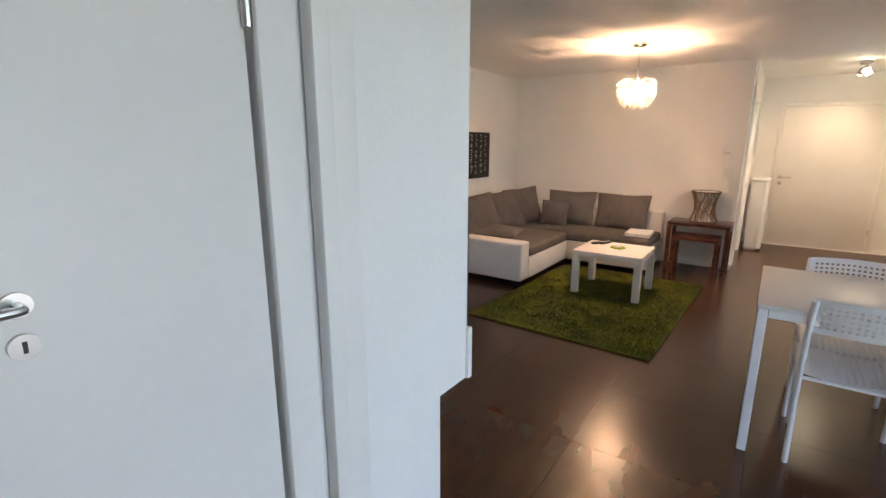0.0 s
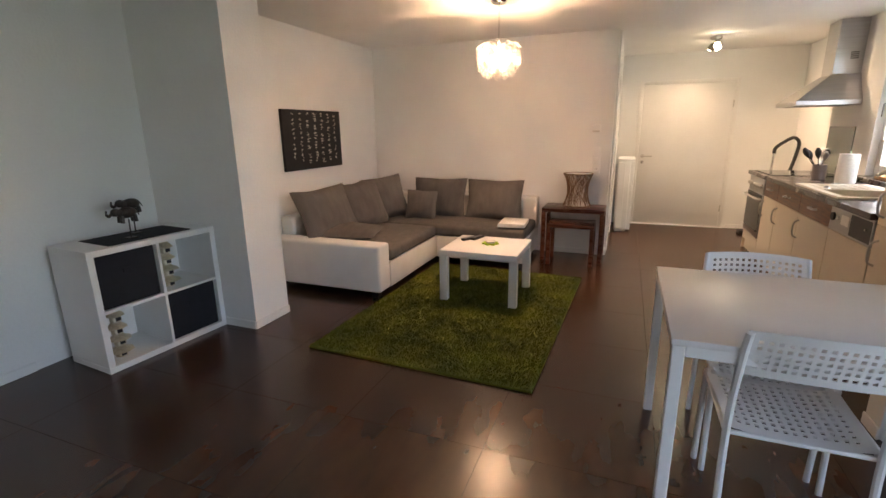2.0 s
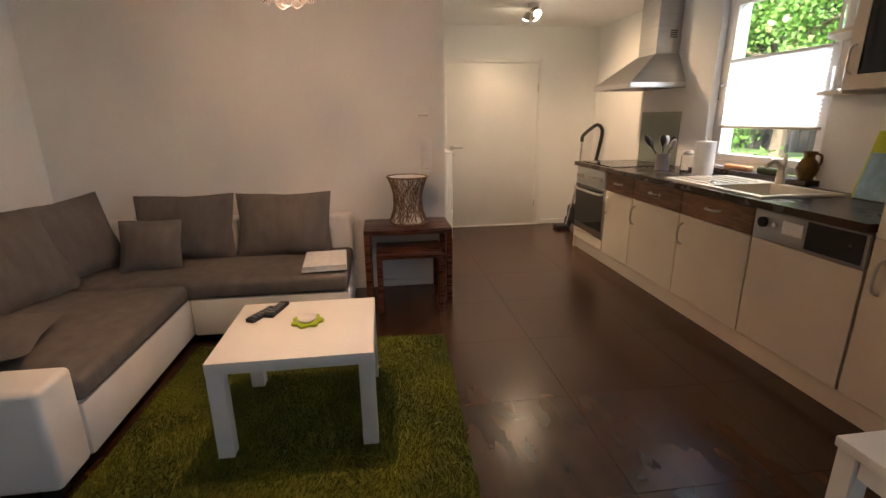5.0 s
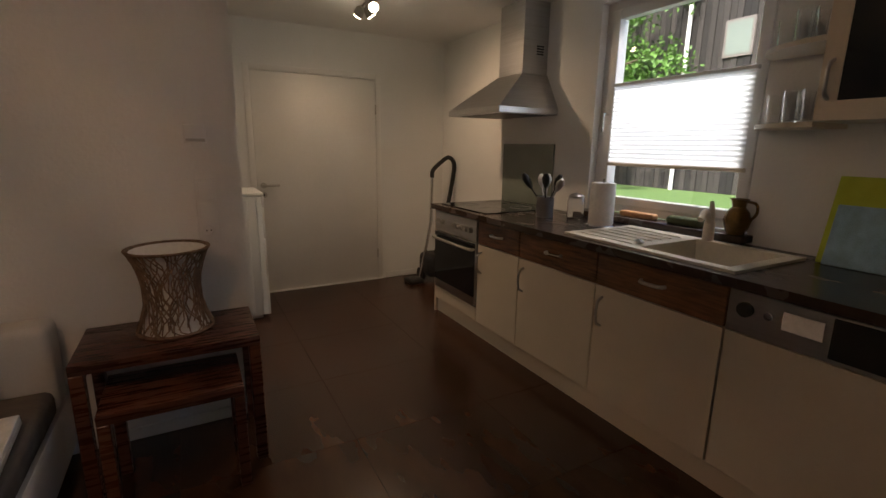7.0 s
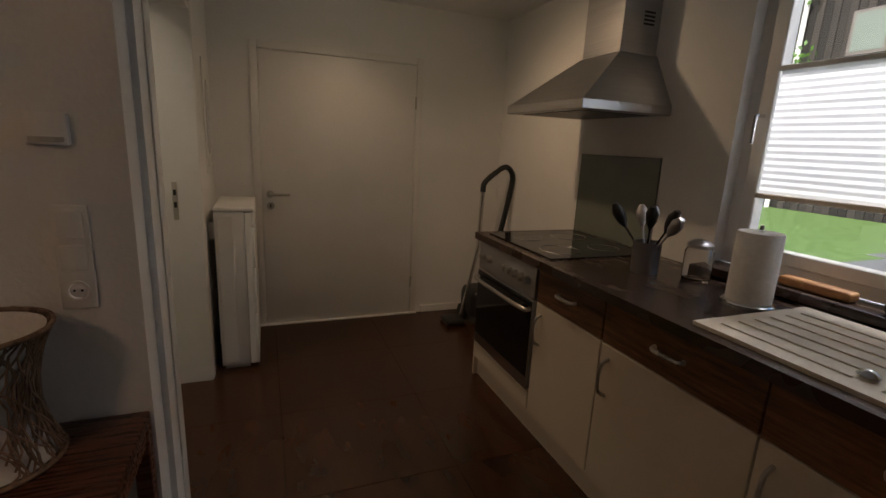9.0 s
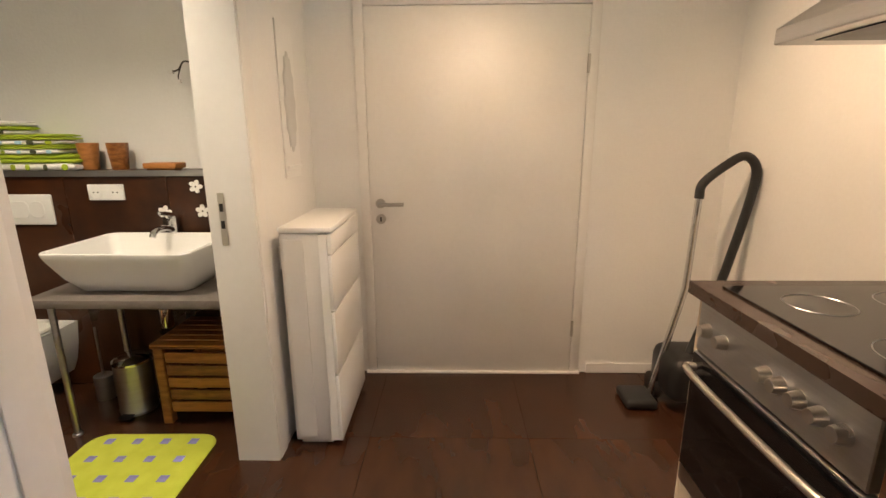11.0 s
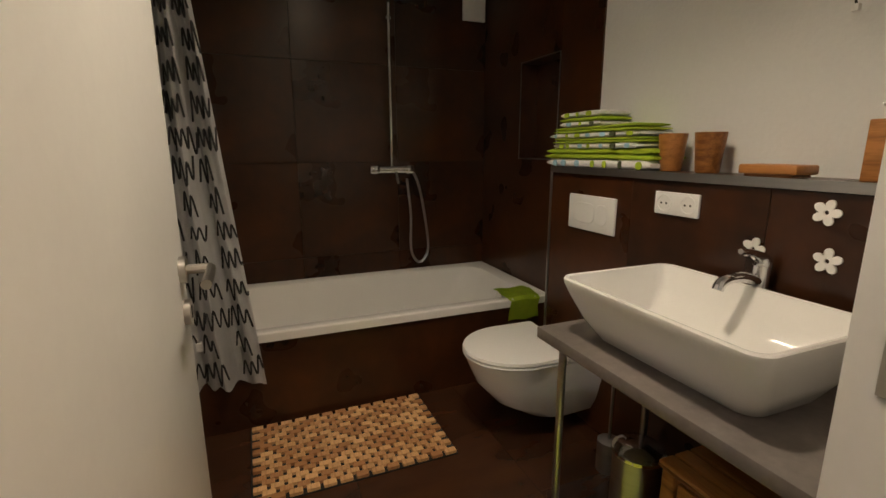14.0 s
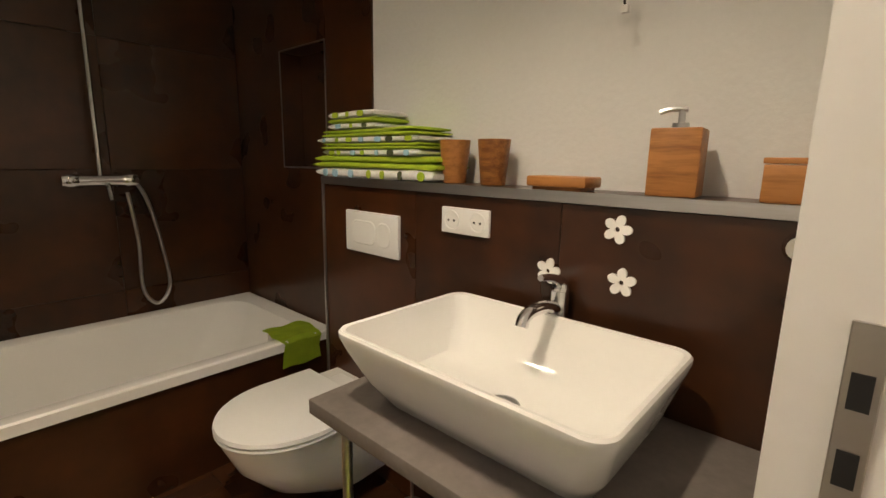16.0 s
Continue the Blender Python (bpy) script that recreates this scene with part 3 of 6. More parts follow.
bm = bmesh.new()
rim = [bm.verts.new(((0.066 + 0.008 * math.cos(7 * a)) * math.cos(a), (0.066 + 0.008 * math.cos(7 * a)) * math.sin(a), z)) for z in (0.0, 0.012) for a in [k * math.tau / 56 for k in range(56)]]
bm.faces.new(rim[:56][::-1]), bm.faces.new(rim[56:])
for k in range(56):
    bm.faces.new((rim[k], rim[(k + 1) % 56], rim[56 + (k + 1) % 56], rim[56 + k]))
part("flower_plate", bm, "lime", dish)
bm = bmesh.new()
lathe(bm, [(0.035, 0.012), (0.045, 0.022), (0.043, 0.026), (0.03, 0.018)])
part("saucer", bm, "ceramic", dish, "pale glazed saucer")

# rug with a real pile
rug = thing("shag_rug", "rectangular grass-green shag pile rug under the coffee table", "rug", -0.845, 5.01, 0, -2.0)
RW, RL = 1.515, 2.15
part("backing", rbox(-RW / 2, RW / 2, -RL / 2, RL / 2, 0, 0.014, 0.004, 1), "pile", rug)
rng = np.random.default_rng(3)
NB = 52000
c = np.stack([rng.uniform(-RW / 2, RW / 2, NB), rng.uniform(-RL / 2, RL / 2, NB), np.full(NB, 0.011)], 1)
ang = rng.uniform(0, math.tau, NB)
clump = np.array([noise.noise(Vector((p[0] * 5, p[1] * 5, 0))) for p in c])
lean = ang * 0.25 + clump * 5
tip = c + np.stack([np.cos(lean) * 0.010, np.sin(lean) * 0.010, 0.013 + 0.010 * rng.random(NB)], 1)
side = np.stack([-np.sin(ang), np.cos(ang), np.zeros(NB)], 1) * 0.0028
vv = np.concatenate([c - side, c + side, tip], 0)
ff = np.stack([np.arange(NB), np.arange(NB) + NB, np.arange(NB) + 2 * NB], 1)
me = bpy.data.meshes.new("shag")
me.from_pydata(vv.tolist(), [], ff.tolist())
me.materials.append(M["pile"])
pl = new("shag", me)
pl.parent = rug
pl["kind"] = "stuff"


def nest_table(x0, x1, y0, y1, h, leg, mat, label):
    ob = thing("side_table", label, "side table", (x0 + x1) / 2, (y0 + y1) / 2, 0, group="nest of side tables")
    hx, hy = (x1 - x0) / 2, (y1 - y0) / 2
    part("tabletop", rbox(-hx, hx, -hy, hy, h - 0.04, h, 0.004), mat, ob)
    for sx in (-1, 1):
        for sy in (-1, 1):
            part("leg", rbox(sx * (hx - leg) - (leg if sx < 0 else 0), sx * (hx - leg) + (leg if sx > 0 else 0), sy * (hy - leg) - (leg if sy < 0 else 0), sy * (hy - leg) + (leg if sy > 0 else 0), 0, h - 0.04, 0.003, 1), mat, ob)
        part("rail", rbox(sx * (hx - 0.02) - 0.015, sx * (hx - 0.02) + 0.015, -hy + leg, hy - leg, h - 0.09, h - 0.041, 0.002, 1), mat, ob)


nest_table(-0.55, 0.095, 6.62, 7.03, 0.58, 0.045, "darkwood", "dark red-brown wooden side table beside the sofa")
nest_table(-0.465, 0.01, 6.48, 6.82, 0.44, 0.04, "darkwood", "smaller red-brown nesting table pulled out below")

# wicker lantern on the side table
wl = thing("wicker_lantern", "waisted brown wicker lantern with pale liner on the table", "lantern", -0.21, 6.87, 0.58)
prof = lambda z: 0.105 + 0.042 * ((z - 0.17) / 0.17) ** 2
rw = random.Random(5)
for zr in (0.008, 0.352):
    bm = bmesh.new()
    tube(bm, [(prof(zr) * math.cos(a), prof(zr) * math.sin(a), zr) for a in [k * math.tau / 32 for k in range(32)]], 0.0065, 6, True)
    part("ring", bm, "rattan", wl)
bm = bmesh.new()
for k in range(150):
    a0, turn, z0 = rw.uniform(0, math.tau), rw.choice((-1, 1)) * rw.uniform(0.5, 1.7), rw.uniform(-0.12, 0.1)
    pts = []
    for i in range(14):
        z = min(0.352, max(0.008, z0 + (0.36 + 0.1) * i / 13))
        a, r = a0 + turn * i / 13 + 0.12 * math.sin(i * 1.3 + k), prof(z) + 0.004 * math.sin(k + i)
        pts.append((r * math.cos(a), r * math.sin(a), z + 0.004 * math.sin(i + k)))
    tube(bm, pts, 0.0028, 5)
part("wicker", bm, "rattan", wl)
bm = bmesh.new()
lathe(bm, [(prof(z) - 0.012, z) for z in [0.01 + 0.034 * k for k in range(11)]], cap=False)
part("liner", bm, "paper", wl, "pale paper liner inside the wicker")

# canvas with calligraphy columns
cv = thing("canvas_print", "black canvas print with columns of pale brush calligraphy", "picture", X_PIC, 5.72, 1.33, 90)
cv.matrix_world = pose(X_PIC + 0.002, 5.72, 1.33, 0, 0, 90)
part("canvas", rbox(-0.475, 0.475, -0.03, 0, -0.29, 0.29, 0.003), "canvas", cv)
rw = random.Random(11)
bm = bmesh.new()
for col in range(7):
    x = 0.36 - col * 0.115
    small = col in (0, 5, 6)
    z = 0.24
    while z > -0.22:
        hgt = rw.uniform(0.02, 0.032) if small else rw.uniform(0.035, 0.06)
        for s in range(4):
            w, dx, dz = rw.uniform(0.012, 0.042) * (0.5 if small else 1), rw.uniform(-0.014, 0.014), rw.uniform(-hgt / 2, hgt / 2)
            box(bm, x + dx - w / 2, x + dx + w / 2, -0.0325, -0.0305, z + dz, z + dz + rw.uniform(0.004, 0.012))
        z -= hgt + 0.018
part("brush_marks", bm, "ink", cv, "columns of pale brush marks")["kind"] = "stuff"

# wall controls beside the doorway
th = thing("thermostat", "small white room thermostat on the wall", "thermostat", -0.065, 7.048, 1.40)
part("housing", rbox(-0.045, 0.045, -0.025, 0, -0.04, 0.04, 0.004), "white", th)
part("dial", rbox(-0.038, 0.038, -0.028, -0.025, -0.032, -0.020, 0.001, 1), "nickel", th)
sw = thing("switch_panel", "white vertical panel of two switches and a socket", "switch", -0.045, 7.048, 1.06)
part("plate", rbox(-0.042, 0.042, -0.010, 0, -0.145, 0.145, 0.004), "white", sw)
for z in (0.092, 0.0):
    part("rocker", rbox(-0.030, 0.030, -0.015, -0.010, z - 0.036, z + 0.036, 0.003), "white", sw)
bm = bmesh.new()
lathe(bm, [(0.028, 0.0), (0.028, 0.004), (0.022, 0.004), (0.020, 0.0006)], seg=20)
so = part("socket_well", bm, "white", sw, m=pose(0, -0.0102, -0.092, 90))
for dx in (-0.009, 0.009):
    part("pin_hole", boxes((dx - 0.003, dx + 0.003, -0.0125, -0.0108, -0.095, -0.089)), "black", sw)

# chandelier of clear discs
ch = thing("chandelier", "round chandelier of clear acrylic discs with warm bulbs", "ceiling lamp", CHAND.x, CHAND.y, CEIL)
bm = bmesh.new()
lathe(bm, [(0.065, 0), (0.065, -0.012), (0.05, -0.025), (0.008, -0.028)])
part("canopy", bm, "chrome", ch)
bm = bmesh.new()
tube(bm, [(0, 0, -0.02), (0, 0, -0.36)], 0.006, 8)
part("rod", bm, "chrome", ch)
dz = CHAND.z - CEIL
# disc added above the bulb to cast a dim centre on the ceiling
bm = bmesh.new()
lathe(bm, [(0.012, dz + 0.095), (0.040, dz + 0.088), (0.042, dz + 0.082), (0.01, dz + 0.080)])
part("hub", bm, "chrome", ch)
for k in range(5):
    a = k * math.tau / 5
    bm = bmesh.new()
    bmesh.ops.create_icosphere(bm, subdivisions=2, radius=0.02, matrix=Matrix.Translation((0.085 * math.cos(a), 0.085 * math.sin(a), dz - 0.02)))
    part("bulb", bm, "bulbglow", ch, "glowing warm bulb").visible_shadow = False
disc = bmesh.new()
lathe(disc, [(0.004, 0.0015), (0.029, 0.002), (0.031, 0), (0.029, -0.002), (0.004, -0.0015)], seg=12)
dmesh = mesh_of("disc", disc, "crystal")
rw = random.Random(2)
for k in range(84):
    f = (k + 0.5) / 84
    zz = 0.55 - 1.5 * f
    if zz < -0.93:
        continue
    a = k * 2.39996
    rr_ = math.sqrt(max(0.05, 1 - zz * zz)) * 0.168
    ob = new("disc", dmesh)
    ob.parent = ch
    ob.matrix_local = Matrix.Translation((rr_ * math.cos(a), rr_ * math.sin(a), dz + zz * 0.15)) @ pose(0, 0, 0, rw.uniform(60, 100), rw.uniform(-25, 25), math.degrees(a) + 90 + rw.uniform(-30, 30))
for k in range(10):
    a = k * math.tau / 10
    bm = bmesh.new()
    tube(bm, arc([(0, 0, dz + 0.03), (0.1 * math.cos(a), 0.1 * math.sin(a), dz + 0.11), (0.19 * math.cos(a), 0.19 * math.sin(a), dz + 0.06)], 4), 0.0025, 6)
    part("arm", bm, "chrome", ch)

# ---- dining corner ----
TX0, TX1, TY0, TY1, TZ = 0.435, 2.30, 3.16, 4.01, 0.76
dt = thing("dining_table", "long white dining table with slim square legs", "dining table")
part("tabletop", rbox(TX0, TX1, TY0, TY1, TZ - 0.022, TZ, 0.003), "white", dt)
for x in (TX0 + 0.004, TX1 - 0.044):
    for y in (TY0 + 0.004, TY1 - 0.044):
        part("leg", rbox(x, x + 0.04, y, y + 0.04, 0, TZ - 0.022, 0.003, 1), "white", dt)
for y in (TY0 + 0.008, TY1 - 0.028):
    part("apron", rbox(TX0 + 0.046, TX1 - 0.046, y, y + 0.02, TZ - 0.062, TZ - 0.022, 0.002, 1), "white", dt)
for x in (TX0 + 0.008, TX1 - 0.028):
    part("apron", rbox(x, x + 0.02, TY0 + 0.046, TY1 - 0.046, TZ - 0.062, TZ - 0.022, 0.002, 1), "white", dt)


def perforated(nx, ny, place, t=0.006, hole=0.52, solid=1):
    """A plate of nx by ny cells, each with a hole; place(u, v) gives the point for u, v in 0..1 and the normal offset."""
    bm = bmesh.new()
    cache = {}
    def vert(u, v, s):
        key = (round(u, 5), round(v, 5), s)
        if key not in cache:
            cache[key] = bm.verts.new(place(u, v, s * t / 2))
        return cache[key]
    for i in range(nx):
        for j in range(ny):
            u0, u1, v0, v1 = i / nx, (i + 1) / nx, j / ny, (j + 1) / ny
            full = i < solid or j < solid or i >= nx - solid or j >= ny - solid
            o = [(u0, v0), (u1, v0), (u1, v1), (u0, v1)]
            mu, mv, h = (u0 + u1) / 2, (v0 + v1) / 2, hole / 2
            q = [(mu + (a - mu) * 2 * h, mv + (b - mv) * 2 * h) for a, b in o]
            for s in (-1, 1):
                if full:
                    bm.faces.new([vert(a, b, s) for a, b in o])
                else:
                    for k in range(4):
                        bm.faces.new([vert(*o[k], s), vert(*o[(k + 1) % 4], s), vert(*q[(k + 1) % 4], s), vert(*q[k], s)])
            if not full:
                for k in range(4):
                    bm.faces.new([vert(*q[k], -1), vert(*q[(k + 1) % 4], -1), vert(*q[(k + 1) % 4], 1), vert(*q[k], 1)])
    return bm


def dining_chair():
    """Local: the sitter faces +y; origin on the floor at the middle."""
    ob = thing("dining_chair", "white metal dining chair with perforated plastic seat and back", "chair", group="chairs round the dining table")
    w = 0.205
    part("seat", perforated(15, 14, lambda u, v, o: ((u - 0.5) * 0.40 * (1 + 0.08 * v), -0.20 + v * 0.42, 0.452 - 0.035 * (1 - (2 * u - 1) ** 2) * 0.5 - (0.03 * max(0, v - 0.85) / 0.15) + o)), "white", ob, "perforated white plastic seat")
    part("backrest", perforated(17, 7, lambda u, v, o: ((u - 0.5) * 0.41, -0.225 - 0.05 * v - 0.03 * (1 - (2 * u - 1) ** 2) + o, 0.66 + v * 0.165 + 0.008 * (1 - (2 * u - 1) ** 2))), "white", ob, "perforated white plastic back")
    for sx in (-1, 1):
        bm = bmesh.new()
        tube(bm, arc([(sx * w, -0.235, 0), (sx * w, -0.205, 0.45), (sx * w, -0.25, 0.70), (sx * w * 0.98, -0.28, 0.82)], 5), 0.0125, 8)
        part("leg", bm, "white", ob)
        bm = bmesh.new()
        tube(bm, arc([(sx * w, 0.235, 0), (sx * w, 0.21, 0.40), (sx * w, 0.17, 0.437), (sx * w, -0.2, 0.437)], 5), 0.0125, 8)
        part("leg", bm, "white", ob)
    for y in (-0.19, 0.16):
        bm = bmesh.new()
        tube(bm, [(-w, y, 0.425), (w, y, 0.425)], 0.009, 8)
        part("crossbar", bm, "white", ob)
    return ob


chair = dining_chair()
chair.matrix_world = pose(0.84, 3.42, 0, 0, 0, 0)
copy_thing(chair, pose(1.48, 3.46, 0, 0, 0, -6))
copy_thing(chair, pose(0.86, 3.82, 0, 0, 0, 180))

tl = thing("table_lamp", "table lamp with turquoise drum shade and chrome stem", "table lamp", 1.68, 3.74, TZ)
part("base", rbox(-0.13, 0.13, -0.09, 0.09, 0, 0.012, 0.004), "steel", tl)
bm = bmesh.new()
tube(bm, [(0, 0, 0.01), (0, 0, 0.56)], 0.017, 14)
part("stem", bm, "chrome", tl)
bm = bmesh.new()
lathe(bm, [(0.20, 0.41), (0.19, 0.655), (0.186, 0.655), (0.196, 0.41)], seg=40, cap=False)
part("shade", bm, "turquoise", tl, "turquoise drum shade")
bm = bmesh.new()
for k in range(3):
    tube(bm, [(0, 0, 0.56), (0.187 * math.cos(k * 2.09), 0.187 * math.sin(k * 2.09), 0.62)], 0.003, 6)
part("spider", bm, "chrome", tl)


# ---- kitchen ----
XF = 1.63


def bow_handle(parent, y, z0, z1, r=0.007):
    bm = bmesh.new()
    tube(bm, arc([(XF, y, z0), (XF - 0.03, y, z0 + 0.02), (XF - 0.038, y, (z0 + z1) / 2), (XF - 0.03, y, z1 - 0.02), (XF, y, z1)], 5), r, 8)
    part("handle", bm, "nickel", parent, "satin nickel bow handle")


def cup_handle(parent, y, z):
    bm = bmesh.new()
    tube(bm, arc([(XF, y - 0.06, z), (XF - 0.025, y - 0.045, z), (XF - 0.03, y, z), (XF - 0.025, y + 0.045, z), (XF, y + 0.06, z)], 5), 0.009, 8)
    part("handle", bm, "nickel", parent, "satin nickel drawer pull")


def base_unit(y0, y1):
    ob = thing("base_cabinet", "cream kitchen base cabinet with walnut drawer front", "kitchen cabinet", group="base cabinets under the worktop")
    part("carcass", boxes((XF + 0.02, 2.27, y0 + 0.002, y1 - 0.002, 0.12, 0.868 if y0 > 6 else 0.72)), "cream", ob)
    d = part("door", rbox(XF, XF + 0.019, y0 + 0.003, y1 - 0.003, 0.125, 0.70, 0.002, 1), "cream", ob, "cream laminate door")
    bow_handle(d, y1 - 0.05, 0.50, 0.65)
    w = part("drawer", rbox(XF, XF + 0.019, y0 + 0.003, y1 - 0.003, 0.705, 0.862, 0.002, 1), "walnut", ob, "walnut drawer front")
    cup_handle(w, (y0 + y1) / 2, 0.79)


for a, b in ((6.87, 7.335), (6.25, 6.87), (5.61, 6.25)):
    base_unit(a, b)

dw = thing("dishwasher", "built-in dishwasher with cream door and steel control panel", "dishwasher")
part("carcass", boxes((XF + 0.02, 2.27, 4.985, 5.605, 0.12, 0.72)), "cream", dw)
part("door", rbox(XF, XF + 0.019, 4.985, 5.605, 0.125, 0.70, 0.002, 1), "cream", dw)
pn = part("control_panel", rbox(XF - 0.004, XF + 0.019, 4.985, 5.605, 0.705, 0.864, 0.003, 1), "steel", dw)
for y, r in ((5.54, 0.028), (5.46, 0.014), (5.05, 0.008)):
    bm = bmesh.new()
    tube(bm, [(XF - 0.004, y, 0.80), (XF - 0.018, y, 0.80)], r, 16)
    part("knob", bm, "black" if r > 0.02 else "chrome", pn)
part("display", rbox(XF - 0.007, XF - 0.004, 5.30, 5.42, 0.765, 0.83, 0.002, 1), "paper", pn)
part("glossy_panel", rbox(XF - 0.006, XF - 0.004, 5.0, 5.28, 0.72, 0.855, 0.001, 1), "black", pn)

tu = thing("tall_cabinet", "tall cream kitchen cabinet with two doors", "kitchen cabinet")
part("carcass", boxes((XF + 0.02, 2.28, 4.23, 4.975, 0.12, 2.18)), "cream", tu)
for z0, z1, h0 in ((0.125, 0.85, 0.62), (0.856, 1.60, 0.90), (1.606, 2.175, 1.65)):
    d = part("door", rbox(XF, XF + 0.019, 4.24, 4.97, z0, z1, 0.002, 1), "cream", tu, "cream laminate door")
    bow_handle(d, 4.91, h0, h0 + 0.15)
structure("trim", rbox(1.66, 1.68, 4.23, 7.99, 0.0, 0.118, 0.002, 1), "cream", "cream plinth board under the kitchen cabinets", "plinth")

ov = thing("oven", "built-in steel oven with dark glass door and knobs", "oven")
part("side_panel", rbox(XF + 0.002, 2.27, 7.966, 7.985, 0.0, 0.868, 0.002, 1), "cream", ov)
part("housing", boxes((XF + 0.02, 2.27, 7.34, 7.962, 0.12, 0.868)), "cream", ov)
part("lower_panel", rbox(XF, XF + 0.019, 7.34, 7.962, 0.125, 0.225, 0.002, 1), "cream", ov)
dr = part("oven_door", rbox(XF - 0.012, XF + 0.019, 7.345, 7.957, 0.235, 0.70, 0.004), "steel", ov)
part("window", rbox(XF - 0.016, XF - 0.012, 7.35, 7.952, 0.30, 0.695, 0.002, 1), "blackglass", dr, "black glass")
bm = bmesh.new()
tube(bm, arc([(XF - 0.012, 7.36, 0.655), (XF - 0.05, 7.38, 0.655), (XF - 0.058, 7.645, 0.655), (XF - 0.05, 7.91, 0.655), (XF - 0.012, 7.93, 0.655)], 6), 0.011, 10)
part("handle", bm, "nickel", dr)
pn = part("control_panel", rbox(XF - 0.008, XF + 0.019, 7.345, 7.957, 0.705, 0.862, 0.003, 1), "steel", ov)
for y in (7.90, 7.82, 7.64, 7.59, 7.53, 7.47, 7.41):
    bm = bmesh.new()
    tube(bm, [(XF - 0.008, y, 0.785), (XF - 0.02, y, 0.785), (XF - 0.036, y, 0.785)], [0.022, 0.02, 0.016], 16)
    part("knob", bm, "nickel", pn)



def slab_with_hole(xs, ys, z0, z1):
    """A slab on a 3 by 3 grid whose middle cell is open."""
    bm = bmesh.new()
    v = {(i, j, k): bm.verts.new((xs[i], ys[j], z)) for i in range(4) for j in range(4) for k, z in enumerate((z0, z1))}
    for i in range(3):
        for j in range(3):
            if (i, j) != (1, 1):
                for k in (0, 1):
                    bm.faces.new((v[i, j, k], v[i + 1, j, k], v[i + 1, j + 1, k], v[i, j + 1, k]))
    for q in range(3):
        for a, b in (((q, 0), (q + 1, 0)), ((q, 3), (q + 1, 3)), ((0, q), (0, q + 1)), ((3, q), (3, q + 1))):
            bm.faces.new((v[(*a, 0)], v[(*b, 0)], v[(*b, 1)], v[(*a, 1)]))
    for a, b in (((1, 1), (2, 1)), ((2, 1), (2, 2)), ((2, 2), (1, 2)), ((1, 2), (1, 1))):
        bm.faces.new((v[(*a, 0)], v[(*b, 0)], v[(*b, 1)], v[(*a, 1)]))
    return bm


wt = solo("worktop", slab_with_hole((1.60, 1.695, 2.125, 2.295), (4.985, 5.655, 6.075, 8.0), 0.872, 0.91), "worktop", "dark brown laminate kitchen worktop", "worktop")
hob = thing("ceramic_hob", "black glass ceramic hob set into the worktop", "hob", 0, 0, 0.91)
part("glass", rbox(1.66, 2.24, 7.30, 7.93, 0.0005, 0.007, 0.002, 1), "blackglass", hob)
for x, y, r in ((1.82, 7.46, 0.10), (1.82, 7.77, 0.08), (2.09, 7.46, 0.08), (2.09, 7.77, 0.10)):
    bm = bmesh.new()
    tube(bm, [(x + r * math.cos(k * math.tau / 40), y + r * math.sin(k * math.tau / 40), 0.0072) for k in range(40)], 0.0016, 4, True)
    part("ring", bm, "steel", hob, "thin grey cooking ring")

hd_ = thing("cooker_hood", "brushed steel pyramid cooker hood on the wall", "cooker hood")
HY0, HY1, HZ = 7.35, 8.04, 1.595
bm = bmesh.new()
lo = [bm.verts.new(p) for p in ((1.78, HY0, HZ + 0.045), (2.298, HY0, HZ + 0.045), (2.298, HY1, HZ + 0.045), (1.78, HY1, HZ + 0.045))]
hi = [bm.verts.new(p) for p in ((2.065, 7.49, 1.885), (2.298, 7.49, 1.885), (2.298, 7.79, 1.885), (2.065, 7.79, 1.885))]
for k in range(4):
    bm.faces.new((lo[k], lo[(k + 1) % 4], hi[(k + 1) % 4], hi[k]))
bm.faces.new(lo[::-1]), bm.faces.new(hi)
part("canopy", bm, "steel", hd_)
part("rim", rbox(1.775, 2.297, HY0 - 0.004, HY1 + 0.004, HZ, HZ + 0.044, 0.003, 1), "steel", hd_)
part("filter", boxes((1.83, 2.25, HY0 + 0.08, HY1 - 0.08, HZ - 0.003, HZ - 0.0005)), "black", hd_, "dark grease filter")
part("chimney", rbox(2.07, 2.297, 7.495, 7.785, 1.886, CEIL - 0.002, 0.003, 1), "steel", hd_)
for k in range(4):
    part("vent_slot", boxes((2.19, 2.255, 7.4915, 7.494, 2.02 + k * 0.018, 2.029 + k * 0.018)), "black", hd_)
gp = solo("splashback", rbox(2.290, 2.297, 7.355, 7.99, 0.912, 1.39, 0.001, 1), "cloudglass", "grey-green glass splashback panel behind the hob", "splashback")

sk = thing("kitchen_sink", "cream composite sink with ribbed drainer in the worktop", "sink", 0, 0, 0.91)
bm = slab_with_hole((1.65, 1.70, 2.12, 2.17), (5.61, 5.66, 6.07, 6.515), 0.0, 0.012)
part("drainer", bm, "cream_sink", sk)
for k in range(6):
    part("rib", rbox(1.71 + k * 0.072, 1.722 + k * 0.072, 6.13, 6.47, 0.012, 0.0165, 0.002, 1), "cream_sink", sk)
bm = bmesh.new()
lv = [(1.70, 5.66, 0.012), (2.12, 5.66, 0.012), (2.12, 6.07, 0.012), (1.70, 6.07, 0.012)]
top = [bm.verts.new(p) for p in lv]
bot = [bm.verts.new((1.91 + (x - 1.91) * 0.9, 5.865 + (y - 5.865) * 0.9, -0.15)) for x, y, z in lv]
for k in range(4):
    bm.faces.new((top[k], top[(k + 1) % 4], bot[(k + 1) % 4], bot[k]))
